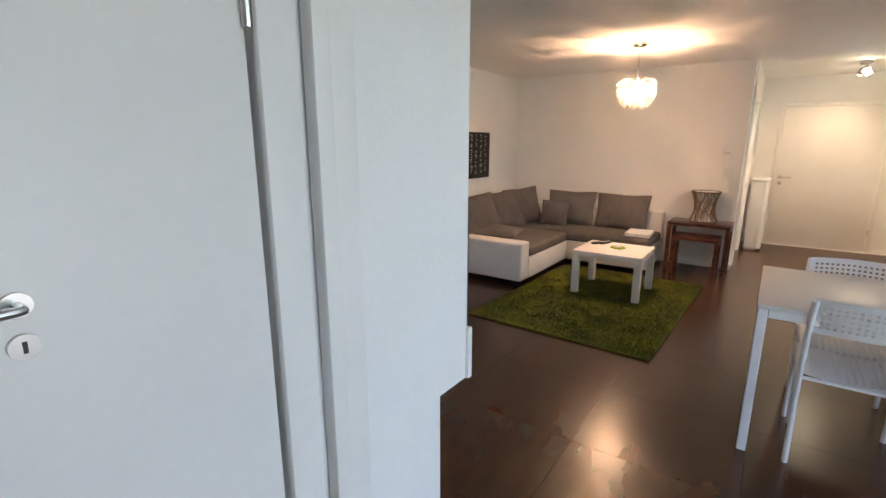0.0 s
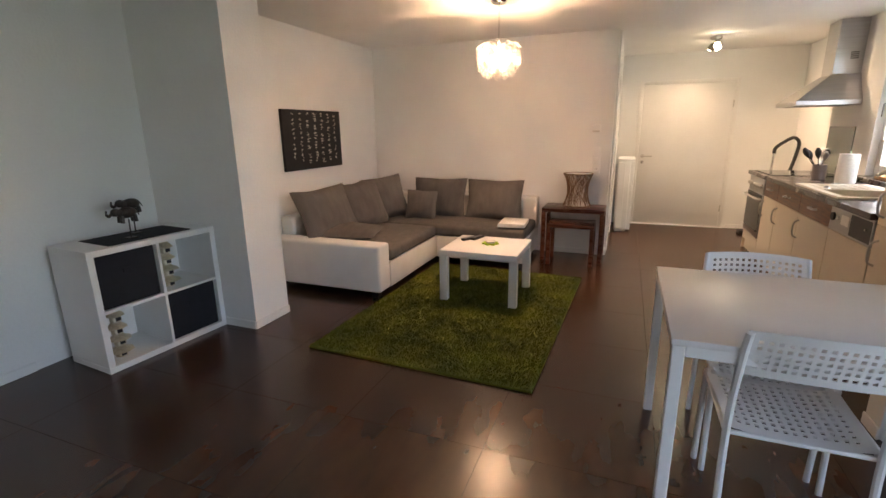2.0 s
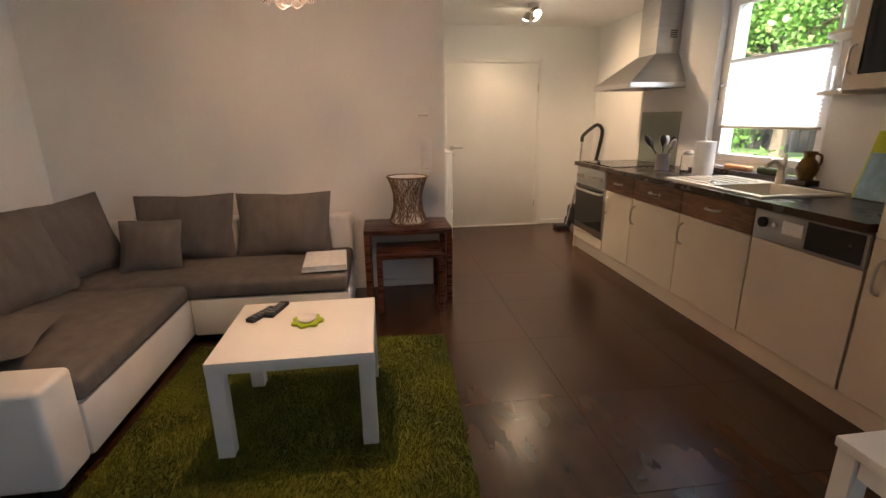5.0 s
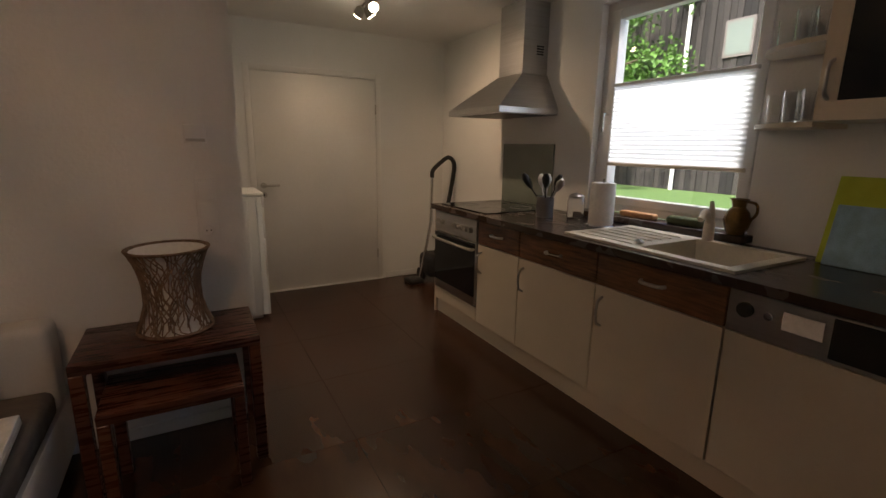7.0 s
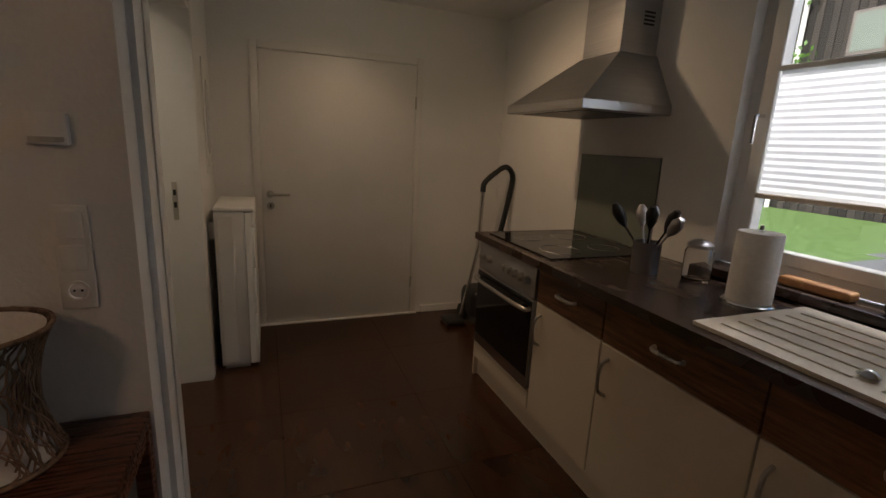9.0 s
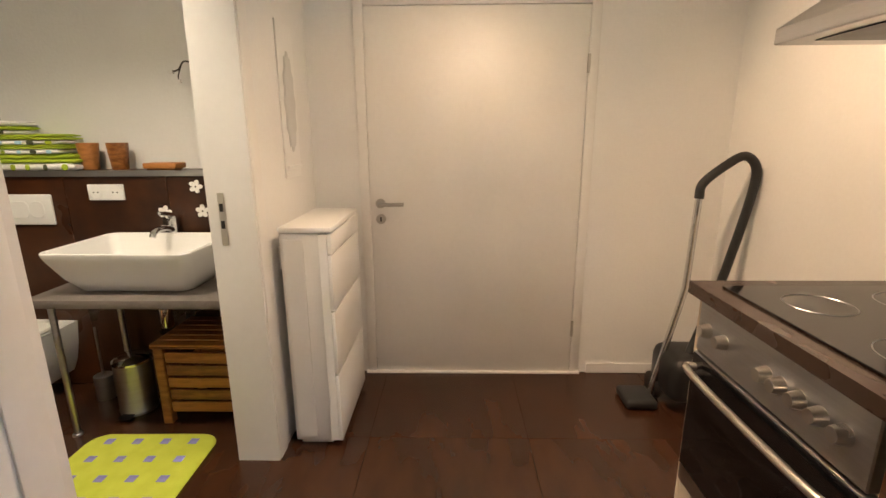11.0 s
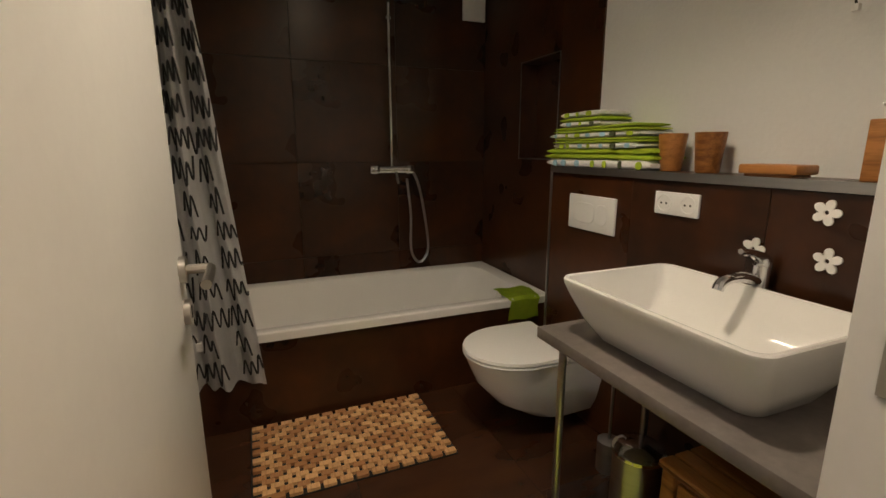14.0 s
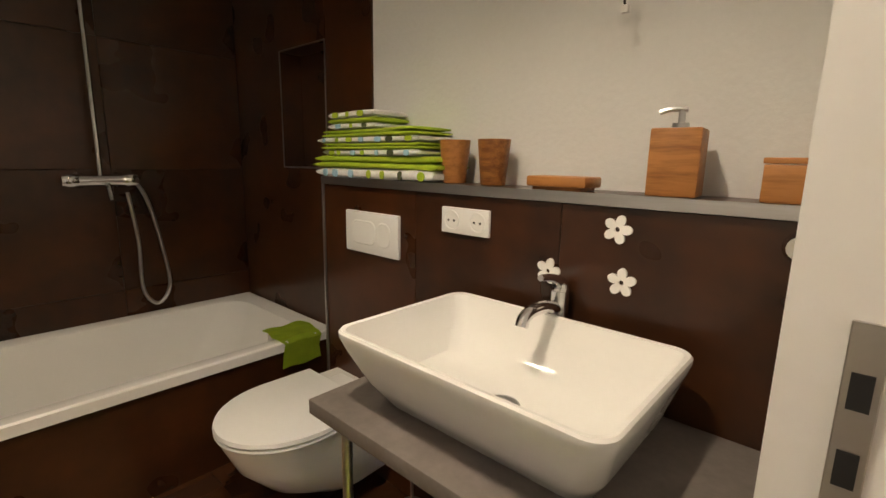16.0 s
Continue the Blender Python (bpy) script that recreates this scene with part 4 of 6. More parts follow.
bm.faces.new(bot)
part("bowl", bm, "cream_sink", sk)
bm = bmesh.new()
tube(bm, [(1.91, 5.865, -0.15), (1.91, 5.865, -0.146)], 0.04, 20)
part("drain", bm, "chrome", sk)
tap = thing("kitchen_tap", "cream coloured single-lever kitchen tap", "tap", 2.145, 6.03, 0.922)
bm = bmesh.new()
tube(bm, [(0, 0, 0), (0, 0, 0.09), (0, 0, 0.10)], [0.027, 0.025, 0.02], 16)
part("body", bm, "cream_sink", tap)
bm = bmesh.new()
tube(bm, arc([(0, 0, 0.07), (-0.04, -0.01, 0.13), (-0.10, -0.03, 0.15), (-0.16, -0.05, 0.12)], 5), 0.014, 10)
part("spout", bm, "cream_sink", tap)
bm = bmesh.new()
tube(bm, [(0, 0, 0.10), (0.01, 0, 0.125), (0.03, 0.02, 0.19)], [0.02, 0.016, 0.009], 10)
part("lever", bm, "cream_sink", tap)
bm = bmesh.new()
lathe(bm, [(0.02, 0.0), (0.024, 0.006), (0.012, 0.016), (0.004, 0.02)], 1.745, 6.115)
solo("sink_plug", bm, "chrome", "small chrome sink plug lying on the drainer", "plug", pose(0, 0, 0.9265))

# things on the worktop
up = thing("utensil_pot", "steel pot full of kitchen utensils on the worktop", "utensil pot", 1.97, 7.05, 0.91)
bm = bmesh.new()
lathe(bm, [(0.056, 0.0), (0.058, 0.13), (0.060, 0.134), (0.054, 0.132), (0.052, 0.01)])
part("pot", bm, "steel", up)
rw = random.Random(8)
for k, (dx, dy, L, kind) in enumerate(((-0.11, 0.09, 0.20, "black"), (-0.07, 0.12, 0.17, "black"), (0.0, -0.12, 0.20, "black"), (-0.02, -0.16, 0.17, "steel"), (0.04, 0.10, 0.19, "steel"), (-0.05, -0.05, 0.21, "black"), (0.03, 0.02, 0.20, "steel"))):
    bm = bmesh.new()
    tube(bm, [(-dx * 0.2, -dy * 0.2, 0.012), (dx * 0.7, dy * 0.7, 0.12 + L * 0.35)], 0.004, 8)
    d = Vector((dx * 0.45, dy * 0.45, L * 0.55))
    p = Vector((dx * 0.7, dy * 0.7, 0.12 + L * 0.35))
    tube(bm, [p, p + d * 0.3, p + d * 0.6, p + d * 0.85], [0.006, 0.022, 0.026, 0.012], 10)
    part("utensil", bm, kind, up)
jar = thing("storage_jar", "clear glass storage jar with steel lid on the worktop", "jar", 2.10, 6.90, 0.91)
bm = bmesh.new()
lathe(bm, [(0.05, 0), (0.055, 0.01), (0.055, 0.12), (0.045, 0.135), (0.043, 0.135), (0.052, 0.118), (0.052, 0.012), (0.04, 0.006)])
part("glass", bm, "glass", jar)
bm = bmesh.new()
lathe(bm, [(0.05, 0.137), (0.05, 0.15), (0.03, 0.165), (0.012, 0.17)])
part("lid", bm, "steel", jar)
kr = thing("kitchen_roll", "white kitchen paper roll on a steel holder", "kitchen roll", 2.03, 6.62, 0.91)
bm = bmesh.new()
lathe(bm, [(0.085, 0), (0.085, 0.006), (0.08, 0.010), (0.006, 0.011)])
part("holder", bm, "chrome", kr)
bm = bmesh.new()
lathe(bm, [(0.020, 0.012), (0.070, 0.012), (0.072, 0.02), (0.071, 0.25), (0.069, 0.256), (0.020, 0.256)], seg=36)
part("paper", bm, "paper", kr)
bm = bmesh.new()
tube(bm, [(0, 0, 0.01), (0, 0, 0.28)], 0.007, 8)
part("rod", bm, "chrome", kr)
cb = thing("cutting_board", "lime green cutting board leaning on the kitchen wall", "cutting board", 2.10, 5.40, 0.912)
cb.matrix_world = pose(2.17, 5.38, 0.912, 0, 14, 0)
part("board", rbox(0, 0.012, -0.20, 0.20, 0, 0.365, 0.005, 3), "limemat", cb)
cb2 = thing("cutting_board", "pale blue cutting board leaning in front of the green", "cutting board")
cb2.matrix_world = pose(2.145, 5.36, 0.912, 0, 14, 0)
part("board", rbox(0, 0.010, -0.19, 0.19, 0, 0.25, 0.0045, 3), "skyblue", cb2)

# window, sill and blind
win = new("window_kitchen")
tagged(win, "white framed kitchen window with clear glass", "window", kind="structure")
fx0, fx1 = 2.36, 2.43
part("window_frame", boxes((fx0, fx1, WY0, WY0 + 0.05, WZ0, WZ1), (fx0, fx1, WY1 - 0.05, WY1, WZ0, WZ1), (fx0, fx1, WY0 + 0.05, WY1 - 0.05, WZ0, WZ0 + 0.045), (fx0, fx1, WY0 + 0.05, WY1 - 0.05, WZ1 - 0.05, WZ1)), "white", win)
part("sash", bevel(boxes((fx0 - 0.012, fx1 - 0.02, WY0 + 0.052, WY0 + 0.11, WZ0 + 0.047, WZ1 - 0.052), (fx0 - 0.012, fx1 - 0.02, WY1 - 0.11, WY1 - 0.052, WZ0 + 0.047, WZ1 - 0.052), (fx0 - 0.012, fx1 - 0.02, WY0 + 0.1105, WY1 - 0.1105, WZ0 + 0.047, WZ0 + 0.10), (fx0 - 0.012, fx1 - 0.02, WY0 + 0.1105, WY1 - 0.1105, WZ1 - 0.11, WZ1 - 0.052)), 0.004, 1), "white", win)
pane = part("pane", boxes((2.385, 2.393, WY0 + 0.105, WY1 - 0.105, WZ0 + 0.095, WZ1 - 0.105)), "glass", win)
pane.visible_shadow = False
bm = bmesh.new()
tube(bm, arc([(fx0 - 0.012, WY1 - 0.08, 1.58), (fx0 - 0.05, WY1 - 0.08, 1.58), (fx0 - 0.055, WY1 - 0.08, 1.565), (fx0 - 0.055, WY1 - 0.08, 1.47)], 4), 0.008, 8)
part("window_handle", bm, "chrome", win)
structure("window_sill", rbox(2.20, 2.36, WY0 - 0.03, WY1 + 0.03, 0.92, 0.955, 0.004), "worktop", "dark brown window sill board", "window sill")
bl = thing("pleated_blind", "white pleated blind half covering the kitchen window", "blind")
bm = bmesh.new()
n, z0, z1 = 36, 1.275, 1.745
rows = [[bm.verts.new((2.325 + (0.004 if k % 2 else 0.0), y, z0 + (z1 - z0) * k / n)) for y in (6.015, 6.865)] for k in range(n + 1)]
for a, b in zip(rows, rows[1:]):
    bm.faces.new((a[0], a[1], b[1], b[0]))
me_b = part("pleats", bm, "blind", bl)
for p in me_b.data.polygons:
    p.use_smooth = False
for z in (z0 - 0.02, z1):
    part("rail", rbox(2.318, 2.345, 6.005, 6.875, z, z + 0.02, 0.003, 1), "cream_sink" if z < 1.5 else "white", bl)
jug = thing("jug", "brown brass-coloured jug standing on the window sill", "jug", 2.26, 5.965, 0.9555)
bm = bmesh.new()
lathe(bm, [(0.038, 0), (0.052, 0.03), (0.062, 0.07), (0.050, 0.11), (0.030, 0.135), (0.034, 0.16), (0.045, 0.175), (0.041, 0.175), (0.028, 0.155)])
part("body", bm, "brass", jug)
bm = bmesh.new()
tube(bm, arc([(0, -0.038, 0.165), (0, -0.08, 0.155), (0, -0.085, 0.11), (0, -0.055, 0.07)], 5), 0.007, 8)
part("handle", bm, "brass", jug)
sp = thing("sponge", "dark green scouring cloth lying on the sill", "cloth", 2.27, 6.24, 0.9555)
part("body", soft_box(-0.04, 0.04, -0.10, 0.10, 0, 0.045, 0.018), "olive", sp)
br = thing("wooden_brush", "light wooden brush lying on the window sill", "brush", 2.27, 6.55, 0.9555)
part("body", soft_box(-0.03, 0.03, -0.12, 0.12, 0, 0.035, 0.012), "bamboo", br)

# wall cabinet and open shelves beside the window
wc_ = thing("wall_cabinet", "cream wall cabinet with a dark glass door", "wall cabinet")
part("carcass", boxes((2.01, 2.295, 4.985, 5.60, 1.475, 2.18)), "cream", wc_)
d = part("door", boxes((1.99, 2.008, 4.985, 5.05, 1.475, 2.18), (1.99, 2.008, 5.535, 5.60, 1.475, 2.18), (1.99, 2.008, 5.05, 5.535, 1.475, 1.545), (1.99, 2.008, 5.05, 5.535, 2.11, 2.18)), "cream", wc_)
part("glass_panel", boxes((1.994, 1.999, 5.05, 5.535, 1.545, 2.11)), "blackglass", d, "dark glass panel")
bm = bmesh.new()
tube(bm, arc([(1.99, 5.565, 1.55), (1.96, 5.565, 1.57), (1.955, 5.565, 1.62), (1.96, 5.565, 1.67), (1.99, 5.565, 1.69)], 4), 0.007, 8)
part("handle", bm, "nickel", d)
for z in (1.455, 1.765):
    ob = thing("corner_shelf", "rounded cream corner shelf beside the wall cabinet", "shelf", 2.295, 5.605, z, group="open corner shelves")
    bm = bmesh.new()
    ring = [(0, 0)] + [(-0.29 * math.cos(a), 0.33 * math.sin(a)) for a in [k * math.pi / 2 / 12 for k in range(13)]]
    lo_, hi_ = [bm.verts.new((x, y, 0)) for x, y in ring], [bm.verts.new((x, y, 0.019)) for x, y in ring]
    bm.faces.new(lo_[::-1]), bm.faces.new(hi_)
    for k in range(len(ring)):
        q = (k + 1) % len(ring)
        bm.faces.new((lo_[k], lo_[q], hi_[q], hi_[k]))
    part("board", bm, "cream", ob)
    for i, (x, y) in enumerate(((-0.05, 0.265), (-0.06, 0.185), (-0.11, 0.115), (-0.19, 0.13), (-0.20, 0.055))):
        gl = thing("drinking_glass", "plain clear drinking glass on the corner shelf", "glass", 2.295 + x, 5.605 + y, z + 0.0195, group="glasses on the corner shelves")
        bm = bmesh.new()
        lathe(bm, [(0.026, 0), (0.032, 0.13), (0.030, 0.13), (0.025, 0.012), (0.004, 0.010)], seg=20)
        part("tumbler", bm, "glass", gl)

# ceiling spots
cs = thing("ceiling_spotlight", "nickel ceiling lamp with three swivelling warm spots", "ceiling lamp", SPOT.x, SPOT.y, CEIL)
bm = bmesh.new()
lathe(bm, [(0.06, 0), (0.06, -0.015), (0.05, -0.03), (0.01, -0.032)])
part("canopy", bm, "nickel", cs)
bm = bmesh.new()
tube(bm, [(0, -0.14, -0.05), (0, 0, -0.04), (0, 0.15, -0.05)], 0.008, 8)
part("bar", bm, "nickel", cs)
for off, aim in (((0.0, -0.13, -0.12), (0.75, 5.6, 0.6)), ((0.05, 0.03, -0.14), (2.2, 8.1, 0.9)), ((-0.03, 0.15, -0.12), (0.7, 9.1, 1.2))):
    o = Vector(off)
    d = (Vector(aim) - (Vector((SPOT.x, SPOT.y, CEIL)) + o)).normalized()
    bm = bmesh.new()
    tube(bm, [o - d * 0.085, o - d * 0.07, o - d * 0.02], [0.018, 0.032, 0.038], 14)
    hdp = part("spot_head", bm, "nickel", cs)
    bm = bmesh.new()
    tube(bm, [o - d * 0.0195, o - d * 0.010], [0.034, 0.028], 14)
    part("bulb", bm, "bulbsmall", hdp, "glowing warm bulb").visible_shadow = False
    bm = bmesh.new()
    tube(bm, [o - d * 0.08, (0, off[1], -0.048)], 0.006, 8)
    part("joint", bm, "nickel", hdp)

# vacuum cleaner in the corner
vc = thing("vacuum_cleaner", "dark vacuum cleaner with black hose in the corner", "vacuum cleaner", 2.04, 8.80, 0)
part("body", soft_box(-0.12, 0.12, -0.16, 0.12, 0.06, 0.30, 0.06), "black", vc)
for sx in (-1, 1):
    bm = bmesh.new()
    tube(bm, [(sx * 0.10, 0.04, 0.07), (sx * 0.135, 0.04, 0.07)], 0.07, 18)
    part("wheel", bm, "black", vc)
part("floor_head", soft_box(-0.30, -0.14, -0.10, 0.08, 0.0, 0.05, 0.02), "black", vc)
bm = bmesh.new()
tube(bm, [(-0.15, 0.0, 0.04), (-0.03, 0.0, 0.62), (-0.02, 0.0, 1.08)], 0.016, 12)
part("tube", bm, "chrome", vc, "chrome telescopic tube")
bm = bmesh.new()
tube(bm, arc([(-0.02, 0.0, 1.06), (-0.01, 0.0, 1.13), (0.08, 0.0, 1.21), (0.165, 0.0, 1.255), (0.225, 0.0, 1.20), (0.222, 0.0, 1.08), (0.18, 0.0, 0.85), (0.13, 0.0, 0.62), (0.06, -0.02, 0.42), (0.0, -0.05, 0.29)], 7), 0.021, 12)
part("hose", bm, "black", vc, "black ribbed hose")

# radiator and mirror ornament beside the bathroom door
rd = thing("radiator_cover", "white panel radiator with beaded front on the wall", "radiator", 0, 0, 0)
part("body", rbox(0.165, 0.325, 8.41, 8.93, 0.03, 0.975, 0.006), "white", rd)
part("side_grille", rbox(0.18, 0.262, 8.404, 8.41, 0.05, 0.95, 0.002, 1), "white", rd)
part("front_backing", boxes((0.326, 0.360, 8.402, 8.933, 0.036, 0.97)), "white", rd)
for z0, z1 in ((0.035, 0.352), (0.357, 0.642), (0.647, 0.885)):
    part("front_panel", rbox(0.361, 0.376, 8.40, 8.935, z0, z1, 0.003), "white", rd)
part("top_grille", rbox(0.163, 0.378, 8.403, 8.932, 0.976, 1.0, 0.006), "white", rd)
part("top_rail", rbox(0.361, 0.379, 8.40, 8.935, 0.890, 0.973, 0.004), "white", rd)
part("wall_bracket", boxes((X_BW + 0.002, 0.166, 8.50, 8.53, 0.80, 0.90)), "white", rd)
part("wall_bracket", boxes((X_BW + 0.002, 0.166, 8.81, 8.84, 0.80, 0.90)), "white", rd)
part("foot", boxes((0.18, 0.32, 8.44, 8.47, 0, 0.05)), "white", rd)
part("foot", boxes((0.18, 0.32, 8.87, 8.90, 0, 0.05)), "white", rd)
mo = thing("mirror_ornament", "narrow oval mirror ornament on a white panel", "mirror", X_BW + 0.001, 8.77, 1.50)
part("panel", rbox(0, 0.008, -0.10, 0.10, -0.33, 0.33, 0.002, 1), "white", mo)
bm = bmesh.new()
ringo = [(0.062 * math.cos(a) * (1 + 0.10 * math.cos(12 * a)), 0.21 * math.sin(a) * (1 + 0.04 * math.cos(12 * a))) for a in [k * math.tau / 72 for k in range(72)]]
lo_, hi_ = [bm.verts.new((0.0085, y, z)) for y, z in ringo], [bm.verts.new((0.016, y * 0.93, z * 0.97)) for y, z in ringo]
bm.faces.new(hi_), bm.faces.new(lo_[::-1])
for k in range(72):
    q = (k + 1) % 72
    bm.faces.new((lo_[k], lo_[q], hi_[q], hi_[k]))
part("oval", bm, "foil", mo, "silver scalloped oval")
part("ledge", rbox(0, 0.02, -0.09, 0.09, -0.29, -0.275, 0.002, 1), "white", mo)
casing("door_frame_bath", Y_BJ0 + 0.0, Y_BJ1 - 0.0, 2.02, pose(X_BW + 0.001, 0, 0, 0, 0, 90), 0.075, 0.006)
for lining in ((X_BATH - 0.004, X_BW + 0.003, Y_BJ1 - 0.014, Y_BJ1 - 0.001, 0, 2.02), (-0.018, X_BW + 0.003, Y_BJ0 + 0.001, Y_BJ0 + 0.022, 0, 2.02), (X_BATH - 0.004, X_BW + 0.003, Y_BJ0 + 0.0225, Y_BJ1 - 0.0145, 1.998, 2.02)):
    structure("door_lining", boxes(lining), "doorwhite", "white painted lining of the bathroom doorway", "door frame")
structure("door_stop", boxes((-0.016, 0.004, Y_BJ0 + 0.0221, Y_BJ0 + 0.052, 0, 1.997)), "doorwhite", "white painted door stop of the bathroom doorway", "door frame")
stp = thing("strike_plate", "steel strike plate let into the door lining", "strike plate", X_BATH + 0.05, Y_BJ1 - 0.0145, 1.05)
part("plate", rbox(-0.012, 0.012, -0.003, 0, -0.10, 0.10, 0.001, 1), "nickel", stp)
for z in (-0.035, 0.03):
    part("slot", boxes((-0.007, 0.007, -0.0045, -0.0032, z, z + 0.03)), "black", stp)

# ---- outside the kitchen window ----
structure("ground", boxes((2.6, 900, -600, 700, -0.3, -0.02)), "grass", "flat green lawn around the house", "ground")
structure("pavement", boxes((2.62, 9.5, -30.0, 9.6, -0.018, 0.0), (9.5, 14.0, -30.0, 9.9, -0.018, 0.0)), "asphalt", "grey paved yard beside the house", "pavement")
barn = thing("barn", "weathered dark timber barn with vertical boards", "barn", 15.0, 0, -0.02)
part("wall", boxes((0.05, 6, 7, 24, 0, 6.6)), "barnwood", barn)
bmesh_plank = mesh_of("plank", rbox(0, 0.05, 0, 0.19, 0, 6.6, 0.01, 1), "barnwood")
for k in range(80):
    ob = new("plank", bmesh_plank)
    ob.parent = barn
    ob.matrix_local = pose((k % 2) * 0.02, 7.1 + k * 0.205, 0)
bw = part("window", boxes((-0.06, 0.0, 13.2, 14.1, 4.2, 5.3)), "stone", barn)
part("pane", boxes((-0.07, -0.061, 13.28, 14.02, 4.28, 5.22)), "cloudglass", bw)
bm = bmesh.new()
pr = [(-0.9, 5.0, 2.6), (-0.9, 15.0, 9.4), (-0.9, 25.0, 2.6), (7, 5.0, 2.6), (7, 15.0, 9.4), (7, 25.0, 2.6)]
pr = [bm.verts.new(p) for p in pr] + [bm.verts.new((p[0], p[1], p[2] + 0.25)) for p in pr]
for f in ((0, 1, 4, 3), (1, 2, 5, 4), (6, 9, 10, 7), (7, 10, 11, 8), (0, 6, 7, 1), (1, 7, 8, 2), (3, 4, 10, 9), (4, 5, 11, 10), (0, 3, 9, 6), (2, 8, 11, 5)):
    bm.faces.new([pr[i] for i in f])
part("roof", bm, "roof", barn)
bm = bmesh.new()
tube(bm, [(-0.12, 15.3, 0), (-0.12, 15.3, 7)], 0.07, 10)
part("downpipe", bm, "white", barn)


def tree(x, y, h, r, seed):
    ob = thing("tree", "leafy green tree beside the barn", "tree", x, y, -0.02, group="trees in the yard")
    rg = random.Random(seed)
    bm = bmesh.new()
    tube(bm, arc([(0, 0, 0), (0.1, 0.05, h * 0.3), (0, 0.1, h * 0.6), (0.1, 0, h * 0.95)], 4), [0.22 - 0.014 * k for k in range(13)], 9)
    for k in range(7):
        a, z = k * 2.4, h * (0.25 + 0.09 * k)
        tube(bm, arc([(0.05, 0.05, z), (r * 0.4 * math.cos(a), r * 0.4 * math.sin(a), z + 0.5), (r * 0.8 * math.cos(a), r * 0.8 * math.sin(a), z + 0.7)], 3), [0.09 - 0.011 * q for q in range(7)], 6)
    part("trunk", bm, "bark", ob)
    n_ = 9000
    rgn = np.random.default_rng(seed)
    cl = rgn.normal(size=(60, 3)) * np.array([r * 0.45, r * 0.45, h * 0.22]) + np.array([0, 0, h * 0.55])
    c_ = cl[rgn.integers(0, 60, n_)] + rgn.normal(size=(n_, 3)) * 0.28
    u_ = rgn.normal(size=(n_, 3)); u_ /= np.linalg.norm(u_, axis=1)[:, None]
    w_ = np.cross(u_, rgn.normal(size=(n_, 3))); w_ /= np.linalg.norm(w_, axis=1)[:, None]
    s_ = 0.09
    v_ = np.concatenate([c_ - u_ * s_, c_ + w_ * s_ * 0.5, c_ + u_ * s_, c_ - w_ * s_ * 0.5])
    f_ = np.stack([np.arange(n_) + n_ * k for k in range(4)], 1)
    me_ = bpy.data.meshes.new("crown")
    me_.from_pydata(v_.tolist(), [], f_.tolist())
    me_.materials.append(M["leaf"])
    cr = new("crown", me_)
    cr.parent = ob


tree(12.5, 17.2, 8.0, 2.3, 4)
tree(13.0, 21.0, 9.0, 2.6, 5)
tree(11.0, 25.0, 9.0, 3.0, 6)


# ---- bathroom ----
def rounded(cx, cy, hx, hy, r, z, n=5):
    pts = []
    for sx, sy, a0 in ((1, 1, 0), (-1, 1, 90), (-1, -1, 180), (1, -1, 270)):
        for k in range(n + 1):
            a = radians(a0 + 90 * k / n)
            pts.append((cx + sx * (hx - r) + r * math.cos(a), cy + sy * (hy - r) + r * math.sin(a), z))
    return pts


def loft(bm, rings, cap0=True, cap1=True):
    vs = [[bm.verts.new(p) for p in ring] for ring in rings]
    n = len(vs[0])
    for a, b in zip(vs, vs[1:]):
        for k in range(n):
            bm.faces.new((a[k], a[(k + 1) % n], b[(k + 1) % n], b[k]))
    if cap0:
        bm.faces.new(vs[0][::-1])
    if cap1:
        bm.faces.new(vs[-1])
    return bm


tub = thing("bathtub", "white built-in bathtub with a dark tiled apron", "bathtub")
TCX, TCY = (-2.685 - 1.815) / 2, (7.19 + 9.075) / 2
HXT, HYT = (2.685 - 1.815) / 2, (9.075 - 7.19) / 2
TUBZ = 0.02
part("basin", loft(bmesh.new(), [rounded(TCX, TCY, HXT, HYT, 0.01, 0.40 + TUBZ), rounded(TCX, TCY, HXT, HYT, 0.01, 0.438 + TUBZ), rounded(TCX, TCY, HXT - 0.006, HYT - 0.006, 0.01, 0.445 + TUBZ),
     rounded(TCX, TCY, HXT - 0.06, HYT - 0.07, 0.10, 0.445 + TUBZ), rounded(TCX, TCY, HXT - 0.075, HYT - 0.09, 0.12, 0.435 + TUBZ), rounded(TCX, TCY, HXT - 0.10, HYT - 0.16, 0.15, 0.30 + TUBZ), rounded(TCX, TCY, HXT - 0.15, HYT - 0.26, 0.16, 0.12 + TUBZ), rounded(TCX, TCY, HXT - 0.21, HYT - 0.34, 0.14, 0.09 + TUBZ)], False, True), "acrylic", tub)
part("apron", boxes((-1.875, -1.835, 7.19, 9.08, 0.0, 0.418)), "walltile", tub, "dark brown tiled apron")
bm = bmesh.new()
tube(bm, [(TCX + 0.10, 8.955, 0.36), (TCX + 0.10, 8.925, 0.365)], 0.035, 18)
part("overflow", bm, "chrome", tub)
lt = thing("washcloth", "lime green washcloth hanging over the tub rim", "washcloth", -1.862, 8.90, 0.466, 0)
bm = bmesh.new()
g = [[bm.verts.new((x, (v - 0.5) * (0.20 + 0.02 * math.sin(k)) + 0.01 * math.sin(k * 2), z + 0.004 * math.sin(v * 9 + k))) for v in [q / 8 for q in range(9)]] for k, (x, z) in enumerate(((-0.13, 0.008), (-0.07, 0.010), (0.0, 0.010), (0.035, 0.008), (0.052, -0.01), (0.056, -0.06), (0.057, -0.12)))]
